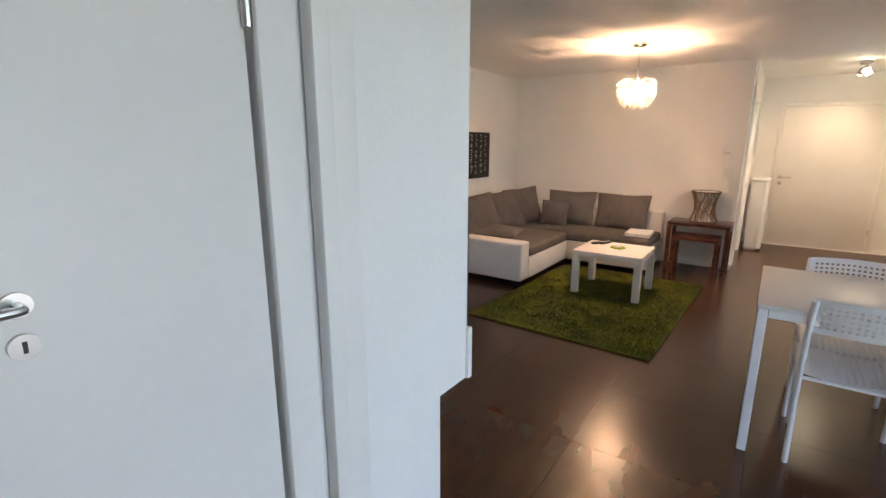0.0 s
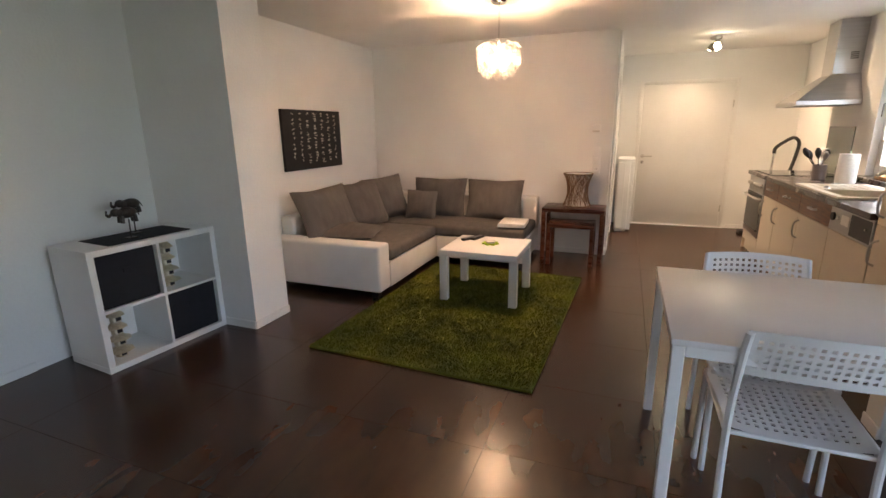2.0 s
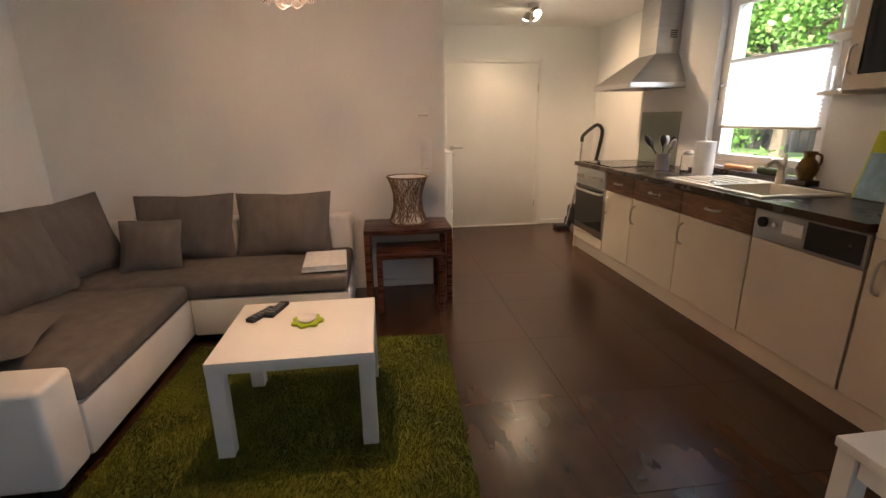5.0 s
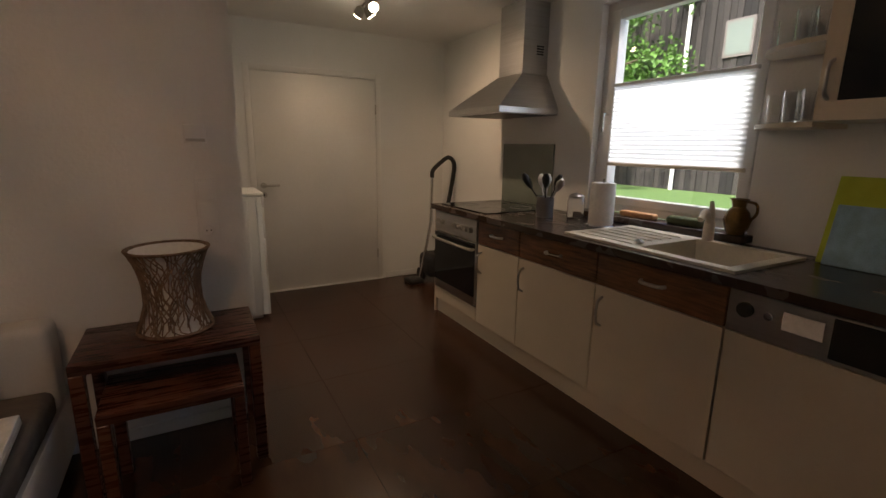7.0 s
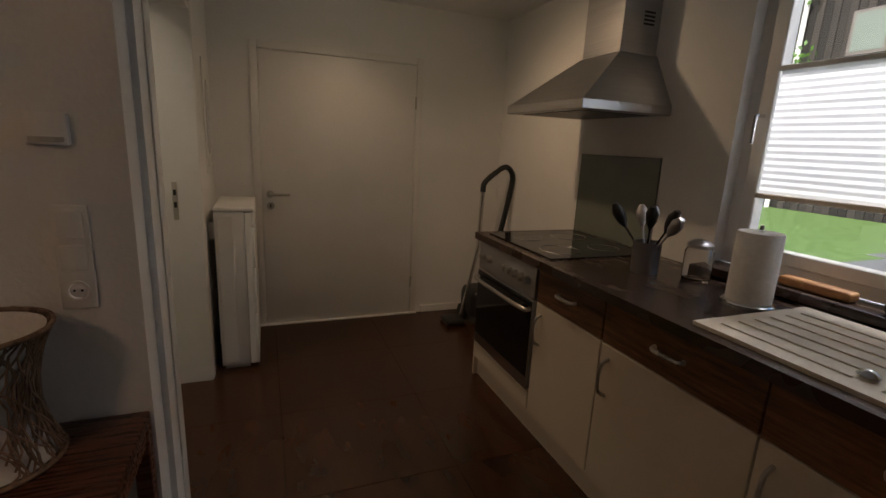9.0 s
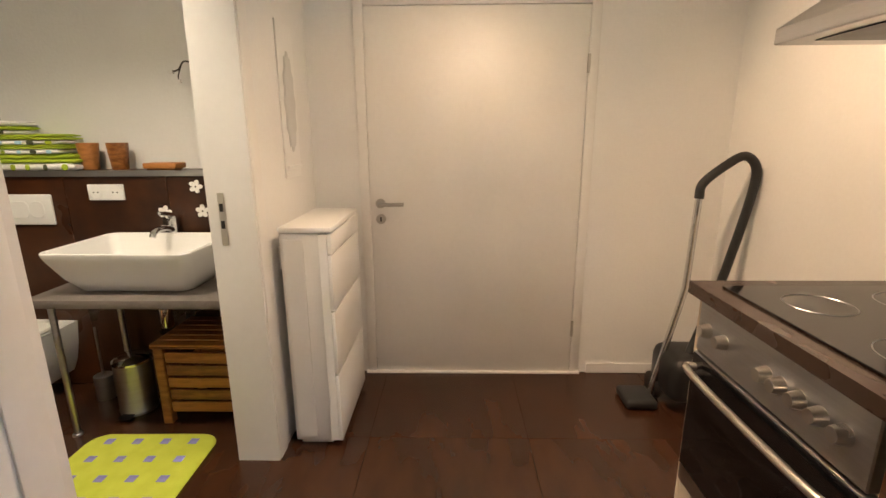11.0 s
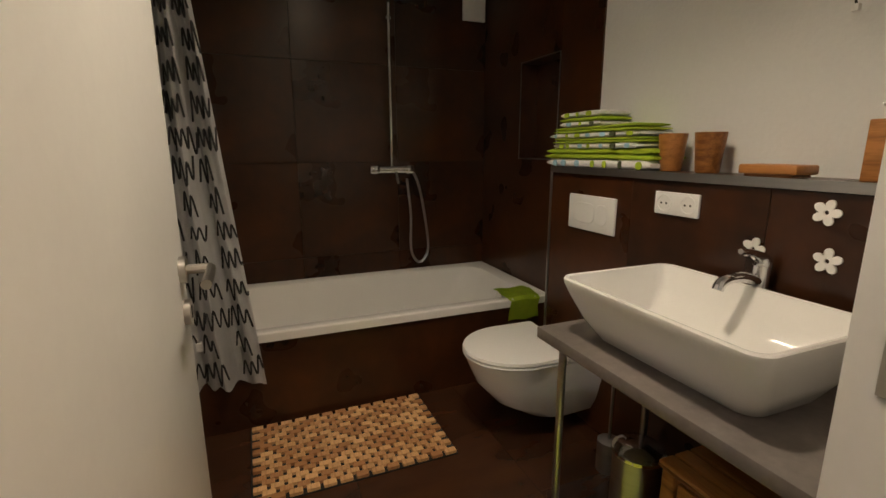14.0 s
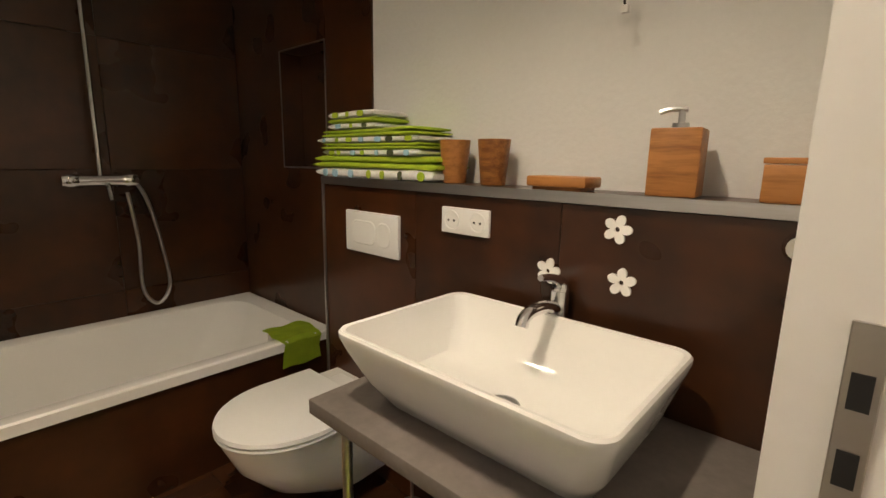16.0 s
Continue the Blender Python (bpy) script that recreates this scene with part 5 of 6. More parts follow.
for a, b in zip(g, g[1:]):
    for k in range(8):
        bm.faces.new((a[k], a[k + 1], b[k + 1], b[k]))
bmesh.ops.solidify(bm, geom=list(bm.faces), thickness=0.007)
part("cloth", bm, "lime", lt)

sh = thing("shower_mixer", "chrome shower mixer with riser pipe, hose and head", "shower", -2.69, 8.39, 0)
MZ = 1.145
bm = bmesh.new()
tube(bm, [(0.06, -0.085, MZ), (0.06, 0.085, MZ)], 0.026, 16)
for y in (-0.075, 0.075):
    tube(bm, [(0, y, MZ), (0.012, y, MZ), (0.03, y, MZ), (0.05, y, MZ)], [0.036, 0.036, 0.024, 0.022], 16)
part("mixer_body", bm, "chrome", sh)
for y0, y1 in ((-0.085, -0.145), (0.085, 0.145)):
    bm = bmesh.new()
    tube(bm, [(0.06, y0, MZ), (0.06, (y0 * 2 + y1) / 3, MZ), (0.06, (y0 + y1 * 2) / 3, MZ), (0.06, y1, MZ)], [0.027, 0.033, 0.033, 0.026], 18)
    part("handwheel", bm, "chrome", sh)
bm = bmesh.new()
tube(bm, arc([(0.065, 0.02, MZ - 0.01), (0.10, 0.02, MZ - 0.04), (0.13, 0.02, MZ - 0.09)], 4), 0.012, 10)
part("spout", bm, "chrome", sh)
bm = bmesh.new()
tube(bm, arc([(0.06, 0, MZ + 0.01), (0.06, 0, 1.55), (0.06, 0, 2.08), (0.08, 0, 2.14), (0.15, 0, 2.15), (0.42, 0, 2.15)], 5), 0.011, 10)
part("riser_pipe", bm, "chrome", sh)
bm = bmesh.new()
tube(bm, [(0, 0, 2.05), (0.06, 0, 2.05)], [0.022, 0.016], 14)
part("wall_bracket", bm, "chrome", sh)
bm = bmesh.new()
lathe(bm, [(0.015, 2.145), (0.03, 2.13), (0.11, 2.12), (0.115, 2.112), (0.11, 2.105), (0.02, 2.102)], 0.42, 0)
part("shower_head", bm, "chrome", sh)
bm = bmesh.new()
tube(bm, arc([(0.06, 0.055, MZ - 0.02), (0.07, 0.115, MZ + 0.005), (0.07, 0.175, MZ - 0.10), (0.06, 0.225, 0.80), (0.05, 0.245, 0.60), (0.05, 0.185, 0.515), (0.05, 0.125, 0.60), (0.05, 0.125, 0.85), (0.055, 0.10, MZ - 0.06)], 7), 0.009, 8)
part("hose", bm, "steel", sh, "grey metal shower hose")
vh = thing("ventilation_cover", "square white ventilation cover high on the tiles", "vent", -2.691, 8.985, 2.185)
part("plate", rbox(0, 0.02, -0.08, 0.08, -0.09, 0.09, 0.004), "white", vh)
part("inner_plate", rbox(0.02, 0.026, -0.06, 0.06, -0.07, 0.07, 0.004), "white", vh)

# shower curtain with brush squiggles
cu = thing("shower_curtain", "pale grey shower curtain with black squiggle print", "shower curtain", -1.79, 7.20, 0)


def sheet(u, z):
    """Curtain surface: u 0..1 across, folds that widen to the hem."""
    spread = 0.17 + 0.17 * (2.12 - z) / 1.87
    fold = 0.035 * math.sin(u * 15 + 0.6 * math.sin(z * 2)) + 0.012 * math.sin(u * 37 + z * 3)
    return Vector((fold * (0.6 + 0.4 * (2.12 - z) / 1.87), u * spread, z))


bm = bmesh.new()
nu, nz = 60, 36
g = [[bm.verts.new(sheet(i / nu, 0.25 + 1.87 * j / nz + (0.012 * math.sin(i * 0.5) if j == 0 else 0))) for i in range(nu + 1)] for j in range(nz + 1)]
for j in range(nz):
    for i in range(nu):
        bm.faces.new((g[j][i], g[j][i + 1], g[j + 1][i + 1], g[j + 1][i]))
bmesh.ops.solidify(bm, geom=list(bm.faces), thickness=0.0015)
part("cloth", bm, "curtain", cu)
rw = random.Random(21)
bm = bmesh.new()
for row in range(15):
    zc = 0.33 + row * 0.123
    for side_ in range(3):
        u0, pts = rw.uniform(-0.02, 0.1) + side_ * 0.32, []
        n_ = rw.randint(5, 8)
        for k in range(n_):
            pts.append((u0 + k * 0.045, zc + (0.042 if k % 2 else -0.042) * rw.uniform(0.5, 1.4)))
        sm = arc([(a, b, 0) for a, b in pts], 6)
        line = [sheet(min(1, max(0, p.x)), p.y) + Vector((0.0045, 0, 0)) for p in sm if 0 <= p.x <= 1]
        if len(line) > 4:
            tube(bm, line, 0.0042, 5)
part("squiggle_print", bm, "marker", cu, "black brush squiggles")
bm = bmesh.new()
tube(bm, [(-1.79, 7.18, 2.13), (-1.79, 9.08, 2.13)], 0.011, 10)
solo("curtain_rod", bm, "chrome", "chrome shower curtain rod across the bathroom", "curtain rod")

door_leaf("door_bath", "open flush white bathroom door with nickel lever", 0.93, 1.975, pose(-0.025, 7.395, 0, 0, 0, 180.5), False, 0.865, -1, 1.0, 1.2)

# ledge and fittings
structure("trim", rbox(-1.645, X_BATH - 0.002, 8.925, Y_DOOR - 0.001, 1.166, 1.19, 0.002, 1), "walltile", "dark tiled ledge top behind basin and toilet", "ledge")
structure("trim", rbox(-1.645, X_BATH - 0.002, 8.917, 8.924, 1.163, 1.192, 0.001, 1), "steel", "steel edging strip along the ledge", "trim")
structure("trim", rbox(-1.657, -1.647, 8.926, 8.936, 0.0, 1.163, 0.001, 1), "steel", "steel corner strip of the installation wall", "trim")
fp = thing("flush_plate", "white double flush plate on the dark tiles", "flush plate", -1.335, 8.931, 0.995)
part("plate", rbox(-0.15, 0.15, -0.014, 0, -0.078, 0.078, 0.005), "white", fp)
for x0, x1 in ((-0.11, 0.03), (0.035, 0.11)):
    bm = loft(bmesh.new(), [rounded((x0 + x1) / 2, 0, (x1 - x0) / 2, 0.045, 0.03, 0.0), rounded((x0 + x1) / 2, 0, (x1 - x0) / 2 - 0.003, 0.042, 0.03, 0.003)])
    part("button", bm, "white", fp, m=pose(0, -0.014, 0, 90))
so2 = thing("double_socket", "white double power socket on the dark tiles", "socket", -0.895, 8.931, 1.083)
part("plate", rbox(-0.092, 0.092, -0.012, 0, -0.04, 0.04, 0.004), "white", so2)
for sx in (-1, 1):
    bm = bmesh.new()
    lathe(bm, [(0.031, 0), (0.031, 0.003), (0.026, 0.003), (0.025, 0.0004)], seg=24)
    part("socket_well", bm, "white", so2, m=pose(sx * 0.05, -0.012, 0, 90))
    for dx in (-0.011, 0.011):
        bm = bmesh.new()
        tube(bm, [(sx * 0.05 + dx, -0.0125, 0), (sx * 0.05 + dx, -0.0135, 0)], 0.004, 8)
        part("pin_hole", bm, "black", so2)


def flower(x, z, s=0.035):
    bm = bmesh.new()
    ring = [(s * (0.45 + 0.55 * abs(math.cos(2.5 * a)) ** 0.8) * math.cos(a), s * (0.45 + 0.55 * abs(math.cos(2.5 * a)) ** 0.8) * math.sin(a)) for a in [k * math.tau / 80 for k in range(80)]]
    inner = [(0.006 * math.cos(a), 0.006 * math.sin(a)) for a in [k * math.tau / 80 for k in range(80)]]
    for y0 in (-0.006,):
        o = [bm.verts.new((a, y0, b)) for a, b in ring]
        i = [bm.verts.new((a, y0, b)) for a, b in inner]
        ob_ = [bm.verts.new((a, 0, b)) for a, b in ring]
        ib = [bm.verts.new((a, 0, b)) for a, b in inner]
        for k in range(80):
            q = (k + 1) % 80
            bm.faces.new((o[k], o[q], i[q], i[k])), bm.faces.new((o[k], o[q], ob_[q], ob_[k])), bm.faces.new((i[k], i[q], ib[q], ib[k])), bm.faces.new((ob_[k], ob_[q], ib[q], ib[k]))
    solo("wall_flower", bm, "paper", "white five-petal flower hook on the dark tiles", "wall hook", pose(x, 8.931, z, 0, rw.uniform(-30, 30), 0), group="flowers on the tiles")


flower(-0.435, 1.11), flower(-0.61, 0.98), flower(-0.415, 0.985)
kb = thing("wall_hook", "round chrome hook on the dark tiles", "wall hook", -0.09, 8.931, 1.115)
bm = bmesh.new()
tube(bm, [(0, 0, 0), (0, -0.01, 0), (0, -0.03, 0)], [0.03, 0.03, 0.022], 16)
part("knob", bm, "chrome", kb)

# basin on its counter
ctp = thing("vanity_counter", "grey stone-look counter on slim steel legs", "vanity counter")
part("counter", rbox(-0.945, -0.06, 8.405, 8.928, 0.652, 0.69, 0.003), "stone", ctp)
for x, y in ((-0.89, 8.475), (-0.89, 8.87), (-0.12, 8.87)):
    bm = bmesh.new()
    tube(bm, [(x, y, 0.0), (x, y, 0.652)], 0.0135, 14)
    lathe(bm, [(0.022, 0.0), (0.022, 0.008), (0.0136, 0.012)], x, y, 16)
    part("leg", bm, "steel", ctp)
bs = thing("wash_basin", "rectangular white ceramic basin standing on the counter", "wash basin", 0, 0, 0.69)
BX, BY = -0.545, 8.645
part("bowl", loft(bmesh.new(), [rounded(BX, BY, hx, hy, r, z, 8) for hx, hy, r, z in ((0.245, 0.115, 0.05, 0.0), (0.256, 0.126, 0.05, 0.006), (0.288, 0.172, 0.05, 0.07), (0.312, 0.212, 0.045, 0.15), (0.322, 0.224, 0.045, 0.182), (0.322, 0.224, 0.045, 0.192), (0.318, 0.220, 0.043, 0.197), (0.308, 0.210, 0.038, 0.195), (0.290, 0.192, 0.04, 0.12), (0.262, 0.150, 0.06, 0.06), (0.22, 0.10, 0.06, 0.043), (0.10, 0.06, 0.04, 0.032), (0.03, 0.03, 0.029, 0.029))]), "ceramic", bs)
bm = bmesh.new()
lathe(bm, [(0.038, 0.036), (0.038, 0.046), (0.034, 0.050), (0.024, 0.047), (0.004, 0.052)], BX, BY)
part("drain", bm, "steel", bs, "dark chrome push drain")
fc = thing("basin_tap", "chrome single-lever mixer tap behind the basin", "tap", -0.555, 8.895, 0.69)
bm = bmesh.new()
tube(bm, [(0, 0, 0.0), (0, 0, 0.01), (0, 0, 0.012), (0, 0, 0.255)], [0.03, 0.03, 0.022, 0.024], 20)
part("body", bm, "chrome", fc)
bm = bmesh.new()
tube(bm, arc([(0, 0, 0.205), (0, -0.06, 0.225), (-0.004, -0.12, 0.228), (-0.006, -0.155, 0.216), (-0.006, -0.165, 0.198)], 5), 0.0155, 12)
part("spout", bm, "chrome", fc)
bm = bmesh.new()
tube(bm, arc([(0, 0.002, 0.255), (0.0, -0.006, 0.278), (0, -0.05, 0.296), (0.0, -0.10, 0.304)], 4), [0.024, 0.024, 0.022, 0.020, 0.016, 0.014, 0.012, 0.011, 0.010, 0.010, 0.009, 0.009, 0.008], 12)
part("lever", bm, "chrome", fc)
sph = thing("siphon", "chrome bottle siphon under the counter", "siphon", -0.56, 8.74, 0.43)
bm = bmesh.new()
lathe(bm, [(0.025, 0), (0.03, 0.01), (0.03, 0.10), (0.014, 0.11), (0.014, 0.219)])
tube(bm, [(0, 0, 0.08), (0, 0.19, 0.08)], 0.014, 10)
part("trap", bm, "chrome", sph)

# toilet
wcx, wcb = -1.385, 8.931


def dee(hw, y0, z, n=28):
    out = []
    ym = y0 + (wcb - y0) * 0.55
    for k in range(n + 1):
        a = math.pi * k / n
        out.append((wcx + hw * math.cos(a), ym - (ym - y0) * math.sin(a), z))
    return [(wcx + hw * 0.96, wcb, z)] + out + [(wcx - hw * 0.96, wcb, z)]


tt = thing("wall_toilet", "white wall-hung toilet with closed lid", "toilet")
part("bowl", loft(bmesh.new(), [dee(0.09, 8.72, 0.075), dee(0.13, 8.62, 0.09), dee(0.165, 8.50, 0.16), dee(0.19, 8.41, 0.26), dee(0.205, 8.365, 0.36), dee(0.208, 8.36, 0.385)]), "ceramic", tt)


def dee2(hw, y0, y1, z, n=28):
    ym = y0 + (y1 - y0) * 0.55
    return [(wcx + hw * 0.97, y1, z)] + [(wcx + hw * math.cos(math.pi * k / n), ym - (ym - y0) * math.sin(math.pi * k / n), z) for k in range(n + 1)] + [(wcx - hw * 0.97, y1, z)]


part("seat", loft(bmesh.new(), [dee2(0.212, 8.352, 8.80, 0.388), dee2(0.215, 8.349, 8.80, 0.394), dee2(0.212, 8.352, 8.80, 0.402)]), "white", tt)
part("lid", loft(bmesh.new(), [dee2(0.212, 8.352, 8.80, 0.4035), dee2(0.216, 8.348, 8.80, 0.410), dee2(0.212, 8.352, 8.80, 0.422), dee2(0.19, 8.38, 8.78, 0.428)]), "white", tt)
part("hinge_block", rbox(wcx - 0.10, wcx + 0.10, 8.80, 8.88, 0.386, 0.415, 0.01), "white", tt)

# things on the ledge
LZ = 1.191
lay = [("cotton", 0.655, 0.036, -1.335), ("lime", 0.665, 0.046, -1.335), ("cotton", 0.55, 0.022, -1.345), ("lime", 0.55, 0.024, -1.335), ("cotton", 0.57, 0.021, -1.355), ("lime", 0.56, 0.028, -1.345), ("cotton", 0.27, 0.020, -1.43), ("lime", 0.28, 0.018, -1.43), ("cotton", 0.27, 0.024, -1.43)]


def towel_roll(w, d, h, z0, seed, lift=0.0):
    """One folded layer: rounded fold edges, uneven thickness, slightly sagging."""
    rings, n = [], 18
    for i in range(n + 1):
        u = i / n
        x = (u - 0.5) * w
        end = min(1.0, 0.45 + 3.2 * math.sqrt(max(0.0, min(u, 1 - u)) * (1 - max(0.0, min(u, 1 - u)))))
        th = h / 2 * end * (1 + 0.16 * noise.noise(Vector((x * 9, seed * 3.1, 0))))
        zc = z0 + h / 2 + 0.003 * noise.noise(Vector((x * 6, seed * 1.7, 4)))
        dd = d / 2 * (0.97 + 0.03 * end) + 0.004 * noise.noise(Vector((x * 8, seed, 9)))
        ring = []
        for k in range(20):
            a = k * math.tau / 20
            ca, sa = math.cos(a), math.sin(a)
            ring.append((x, math.copysign(abs(ca) ** 0.35, ca) * dd, zc + math.copysign(abs(sa) ** 0.7, sa) * th))
        rings.append(ring)
    return loft(bmesh.new(), rings)


z = LZ
for k, (mt, w_, h_, x_) in enumerate(lay):
    x_ -= 0.02
    tw = thing("folded_towel", "folded lime green terry towel in a stack" if mt == "lime" else "folded white towel with coloured blots in a stack", "towel", x_, 9.003, z, 2.0 * math.sin(k * 2.3), group="towels on the ledge")
    layers = 2 if k in (1, 3, 5) else 1
    for q in range(layers):
        part("fold", towel_roll(w_ - 0.02 * q, 0.172, h_ / layers * 1.06, h_ / layers * q, k * 2 + q), mt, tw)
    if mt == "cotton":
        rwt = random.Random(k)
        nq = 7 if w_ > 0.4 else 3
        for q in range(nq):
            x = -w_ / 2 + 0.02 + (w_ - 0.04) * (q + 0.5) / nq + rwt.uniform(-0.015, 0.015)
            bw_ = rwt.uniform(0.008, 0.019)
            bm = bmesh.new()
            loft(bm, [rounded(x, 0, bw_ * f, h_ * 0.44 * f, min(bw_, h_ * 0.44) * f * 0.95, zz, 4) for zz, f in ((0.0, 1.0), (0.003, 0.92))])
            part("blot", bm, rwt.choice(("lime", "skyblue", "olive")), tw, m=pose(0, -0.0865, h_ * 0.5, 90))
    z += h_ + 0.0005
for x in (-1.015, -0.86):
    cp = thing("tooth_mug", "tapered brown wooden tooth mug on the ledge", "mug", x, 9.01, LZ, group="wooden mugs on the ledge")
    bm = bmesh.new()
    lathe(bm, [(0.036, 0), (0.038, 0.004), (0.050, 0.136), (0.047, 0.136), (0.036, 0.012), (0.004, 0.01)])
    part("body", bm, "teak", cp)
sd = thing("soap_dish", "flat brown wooden soap dish on the ledge", "soap dish", -0.615, 8.99, LZ)
part("tray", rbox(-0.085, 0.085, -0.05, 0.05, 0.008, 0.036, 0.006), "teak", sd)
part("base", boxes((-0.07, 0.07, -0.04, 0.04, 0, 0.008)), "teak", sd)
dp = thing("soap_dispenser", "square brown wooden soap dispenser with steel pump", "soap dispenser", -0.342, 9.0, LZ, 6)
part("body", rbox(-0.052, 0.052, -0.05, 0.05, 0, 0.15, 0.004), "teak", dp)
bm = bmesh.new()
tube(bm, [(0, 0, 0.15), (0, 0, 0.162), (0, 0, 0.163), (0, 0, 0.19)], [0.018, 0.018, 0.007, 0.007], 12)
tube(bm, arc([(0.012, 0, 0.191), (-0.02, -0.004, 0.193), (-0.045, -0.008, 0.186)], 4), 0.006, 8)
part("pump", bm, "steel", dp)
bx_ = thing("wooden_box", "small brown wooden box on the ledge", "box", -0.115, 9.0, LZ, 0)
part("body", rbox(-0.055, 0.055, -0.05, 0.05, 0, 0.075, 0.003), "teak", bx_)
part("lid", rbox(-0.057, 0.057, -0.052, 0.052, 0.076, 0.088, 0.003), "teak", bx_)
wr = thing("wall_cable", "bare lamp cable with connectors on the wall", "cable", -0.46, 9.098, 1.72)
bm = bmesh.new()
tube(bm, arc([(0, 0, 0), (-0.02, -0.05, 0.0), (-0.04, -0.07, -0.04), (-0.07, -0.075, -0.05)], 5), 0.004, 6)
tube(bm, arc([(-0.03, -0.06, -0.02), (-0.045, -0.07, -0.07), (-0.04, -0.075, -0.09)], 4), 0.003, 6)
part("cable", bm, "bronze", wr)
bm = bmesh.new()
box(bm, -0.085, -0.065, -0.083, -0.068, -0.06, -0.042)
part("connector", bm, "paper", wr)
part("connector", boxes((-0.048, -0.032, -0.083, -0.068, -0.105, -0.088)), "paper", wr)
bm = bmesh.new()
lathe(bm, [(0.016, 0), (0.012, 0.008)], seg=14)
part("rose", bm, "bronze", wr, m=pose(0, 0, 0, 90))

# things on the bathroom floor
hp = thing("laundry_chest", "slatted brown teak laundry chest under the counter", "laundry chest", -0.30, 8.735, 0)
for sx in (-1, 1):
    for sy in (-1, 1):
        part("post", rbox(sx * 0.215 - 0.022, sx * 0.215 + 0.022, sy * 0.15 - 0.02, sy * 0.15 + 0.02, 0, 0.395, 0.003, 1), "teak", hp)
smesh = mesh_of("slat", rbox(-0.193, 0.193, -0.008, 0.008, -0.026, 0.026, 0.003, 1), "teak")
smesh2 = mesh_of("slat", rbox(-0.008, 0.008, -0.13, 0.13, -0.026, 0.026, 0.003, 1), "teak")
for k in range(5):
    z = 0.085 + k * 0.064
    for y in (-0.15, 0.15):
        ob = new("slat", smesh)
        ob.parent, ob.matrix_local = hp, pose(0, y, z)
    for x in (-0.215, 0.215):
        ob = new("slat", smesh2)
        ob.parent, ob.matrix_local = hp, pose(x, 0, z)
lid = part("lid", rbox(-0.245, 0.245, -0.178, 0.178, 0.396, 0.405, 0.003, 1), "teak", hp)
lmesh = mesh_of("lid_slat", rbox(-0.245, 0.245, -0.026, 0.026, 0, 0.012, 0.003, 1), "teak")
for k in range(6):
    ob = new("lid_slat", lmesh)
    ob.parent, ob.matrix_local = lid, pose(0, -0.15 + k * 0.06, 0.4055)
bn = thing("pedal_bin", "small brushed steel pedal bin under the counter", "pedal bin", -0.745, 8.70, 0)
bm = bmesh.new()
lathe(bm, [(0.085, 0.0), (0.088, 0.015), (0.085, 0.02), (0.085, 0.265)], seg=36)
part("body", bm, "steel", bn)
bm = bmesh.new()
lathe(bm, [(0.088, 0.266), (0.088, 0.278), (0.07, 0.294), (0.02, 0.302)], seg=36)
part("lid", bm, "chrome", bn)
part("pedal", rbox(-0.03, 0.03, -0.125, -0.08, 0.008, 0.018, 0.004), "black", bn)
tb = thing("toilet_brush", "steel toilet brush in its holder", "toilet brush", -0.99, 8.80, 0)
bm = bmesh.new()
lathe(bm, [(0.045, 0), (0.045, 0.13), (0.03, 0.135)])
part("holder", bm, "steel", tb)
bm = bmesh.new()
tube(bm, [(0, 0, 0.13), (0, 0, 0.40)], 0.006, 8)
part("handle", bm, "steel", tb)
gm = thing("bath_mat", "lime green bath mat with small lilac squares", "bath mat", -0.495, 8.175, 0, 1)
part("mat", loft(bmesh.new(), [rounded(0, 0, 0.288, 0.292, 0.08, 0.001, 8), rounded(0, 0, 0.294, 0.298, 0.085, 0.008, 8), rounded(0, 0, 0.286, 0.290, 0.08, 0.015, 8)]), "limemat", gm)
qm = mesh_of("square", rbox(-0.019, 0.019, -0.019, 0.019, 0.0, 0.003, 0.001, 1), "blue")
for i in range(4):
    for j in range(5):
        ob = new("square", qm)
        ob.parent = gm
        ob.matrix_local = pose(-0.19 + i * 0.127 + (0.0 if j % 2 else 0.0), -0.235 + j * 0.118, 0.0135)
# wooden duckboard of small blocks
db = thing("duckboard", "wooden duckboard of small light and dark blocks before the tub", "bath mat", -1.553, 7.865, 0, 0.5)
part("net", boxes((-0.255, 0.255, -0.41, 0.41, 0.0, 0.006)), "black", db, "dark netting that holds the blocks")
bmsh = mesh_of("block", rbox(-0.0145, 0.0145, -0.0245, 0.0245, 0.0062, 0.021, 0.002, 1), "bamboo")
for i in range(17):
    for j in range(13):
        y = -0.378 + j * 0.063 + (0.0315 if i % 2 else 0.0)
        if y > 0.395:
            continue
        ob = new("block", bmsh)
        ob.parent = db
        ob.matrix_local = pose(-0.24 + i * 0.030, y, 0)
for bx2, by2 in ((-0.55, 7.97), (-1.45, 8.05)):
    dl = thing("ceiling_downlight", "small round recessed downlight in the bathroom ceiling", "downlight", bx2, by2, CEIL, group="bathroom downlights")
    bm = bmesh.new()
    lathe(bm, [(0.055, 0), (0.055, -0.006), (0.042, -0.008), (0.040, -0.001)], cap=False)
    part("ring", bm, "nickel", dl)
    bm = bmesh.new()
    lathe(bm, [(0.039, -0.001), (0.039, -0.003), (0.005, -0.004)])
    part("lens", bm, "bulbsmall", dl, "glowing warm lens").visible_shadow = False


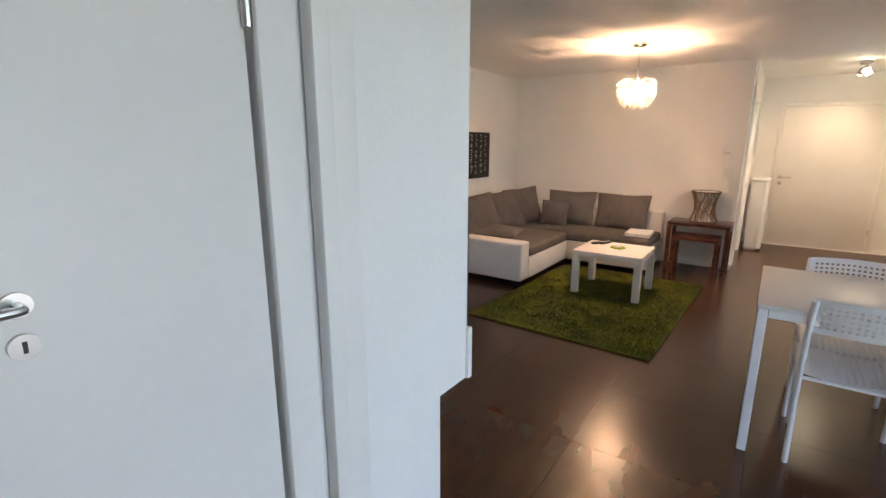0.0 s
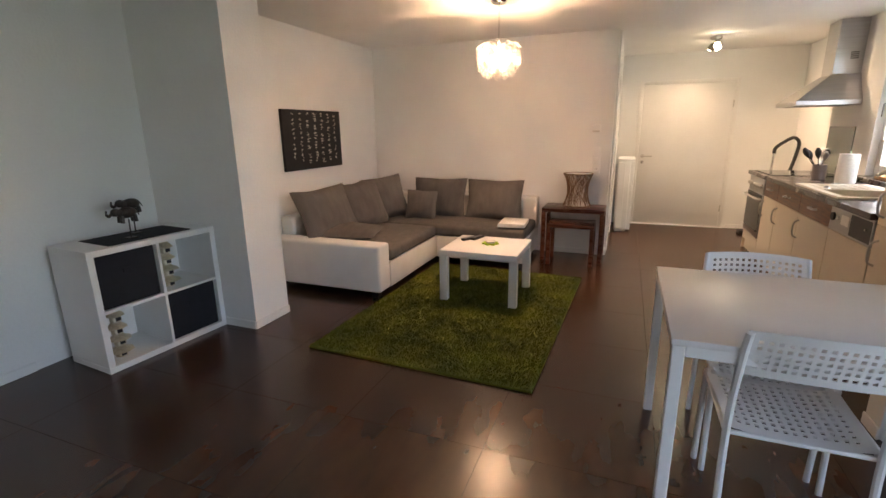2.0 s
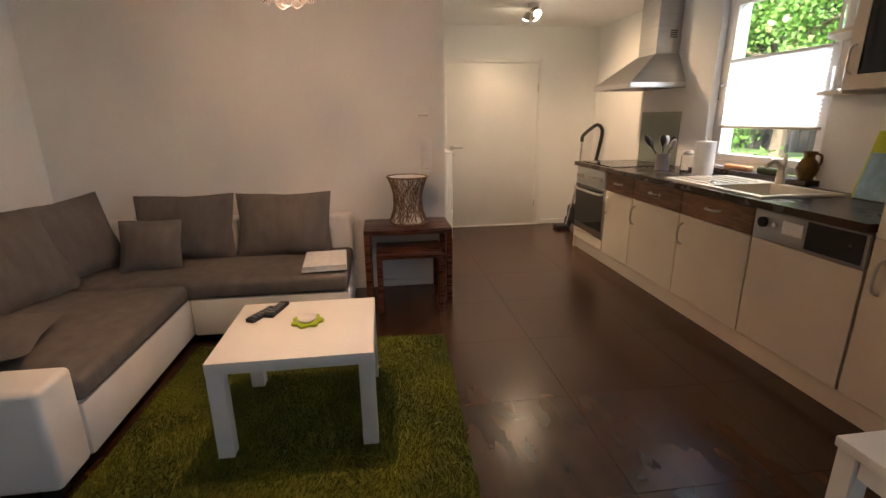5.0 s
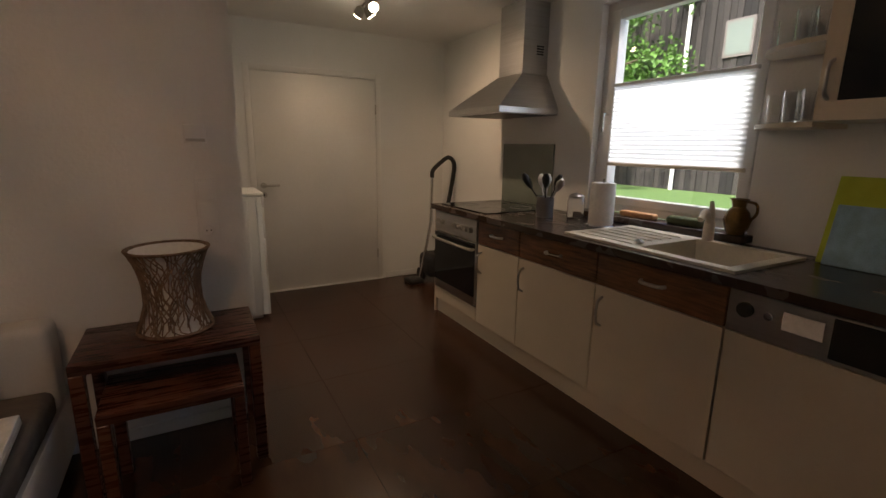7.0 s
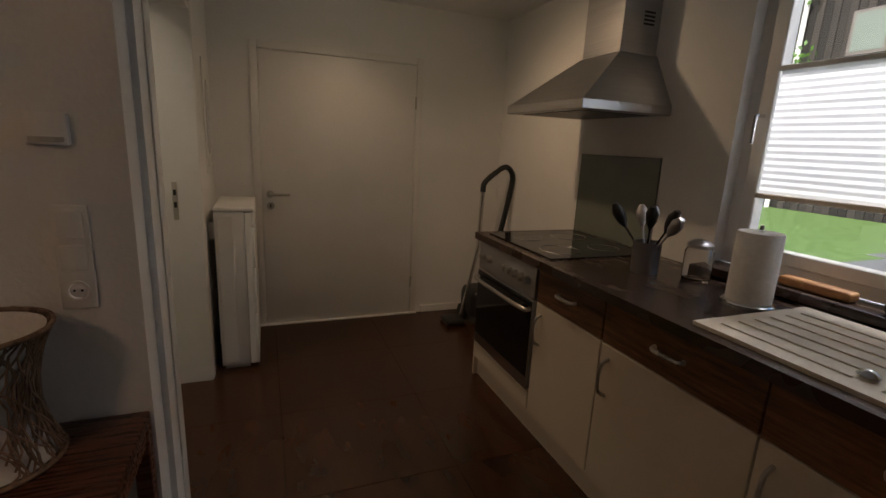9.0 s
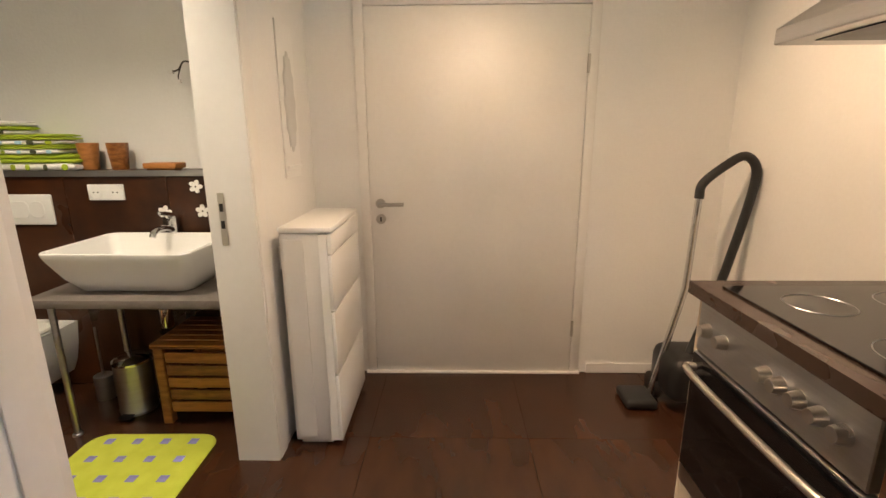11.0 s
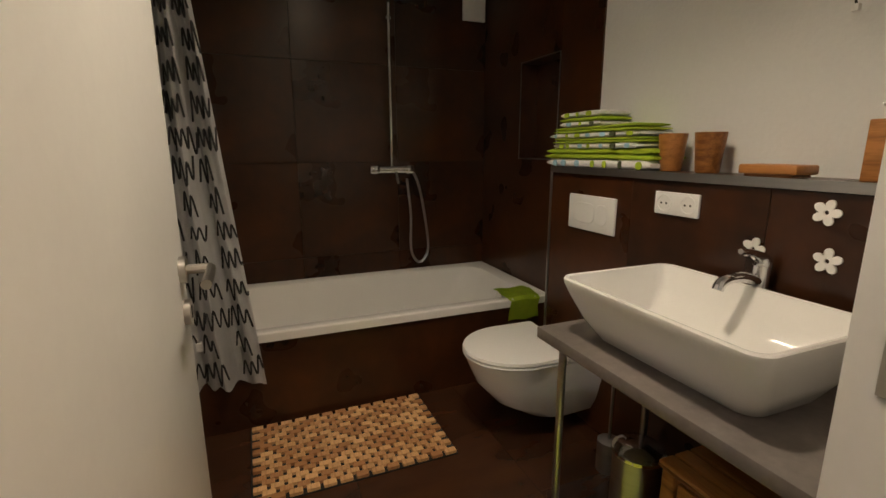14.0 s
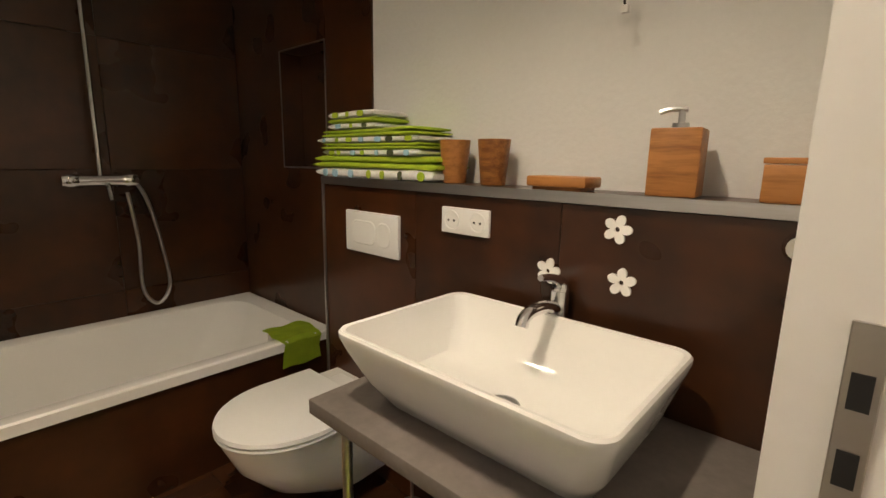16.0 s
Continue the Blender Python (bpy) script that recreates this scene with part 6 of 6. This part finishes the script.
# ---- floor and wall tiles ----
TXP, TYP = 0.73, 0.636
tmesh = mesh_of("tile", bevel(box(bmesh.new(), 0.0008, TXP - 0.0008, 0.0008, TYP - 0.0008, -0.008, 0.0), 0.0006, 1), "tile")
for i in range(-5, 5):
    for j in range(-10, 8):
        x, y = -0.25 + i * TXP, 4.66 + j * TYP
        if x > 2.95 or y > 9.3:
            continue
        ob = new("tile", tmesh)
        ob.parent = floor
        ob.matrix_local = pose(x, y, 0)


def tile_wall(parent_name, plane, a0, a1, z0, z1, w, h, at, out):
    """Large tiles on a wall: plane 'x' or 'y' at the coordinate at, facing the direction out."""
    owner = bpy.data.objects[parent_name]
    na, nz = max(1, round((a1 - a0) / w)), max(1, round((z1 - z0) / h))
    w, h = (a1 - a0) / na, (z1 - z0) / nz
    t = 0.008 * out
    lo_, hi_ = min(0, t), max(0, t)
    if plane == "x":
        bm = bevel(box(bmesh.new(), lo_, hi_, 0.0012, w - 0.0012, 0.0012, h - 0.0012), 0.001, 1)
    else:
        bm = bevel(box(bmesh.new(), 0.0012, w - 0.0012, lo_, hi_, 0.0012, h - 0.0012), 0.001, 1)
    me = mesh_of("tile", bm, "walltile")
    for i in range(na):
        for k in range(nz):
            ob = new("tile", me)
            ob.parent = owner
            a, z = a0 + i * w, z0 + k * h
            ob.matrix_local = pose(at, a, z) if plane == "x" else pose(a, at, z)


tile_wall("wall_tub_back", "x", 7.18, 9.08, 0.0, CEIL, 0.63, 0.60, -2.70, 1)
nf = thing("niche_frame", "thin steel edging round the tiled wall niche", "trim", -2.03, 9.084, 1.4925)
for x0, x1, z0, z1 in ((-0.194, -0.188, -0.2785, 0.2785), (0.188, 0.194, -0.2785, 0.2785), (-0.188, 0.188, 0.2725, 0.2785), (-0.188, 0.188, -0.2785, -0.2725)):
    part("edging_strip", boxes((x0, x1, -0.004, 0.0, z0, z1)), "steel", nf)
tile_wall("wall_ledge", "y", -1.645, X_BATH - 0.003, 0.0, 1.162, 0.60, 1.162, 8.94, -1)
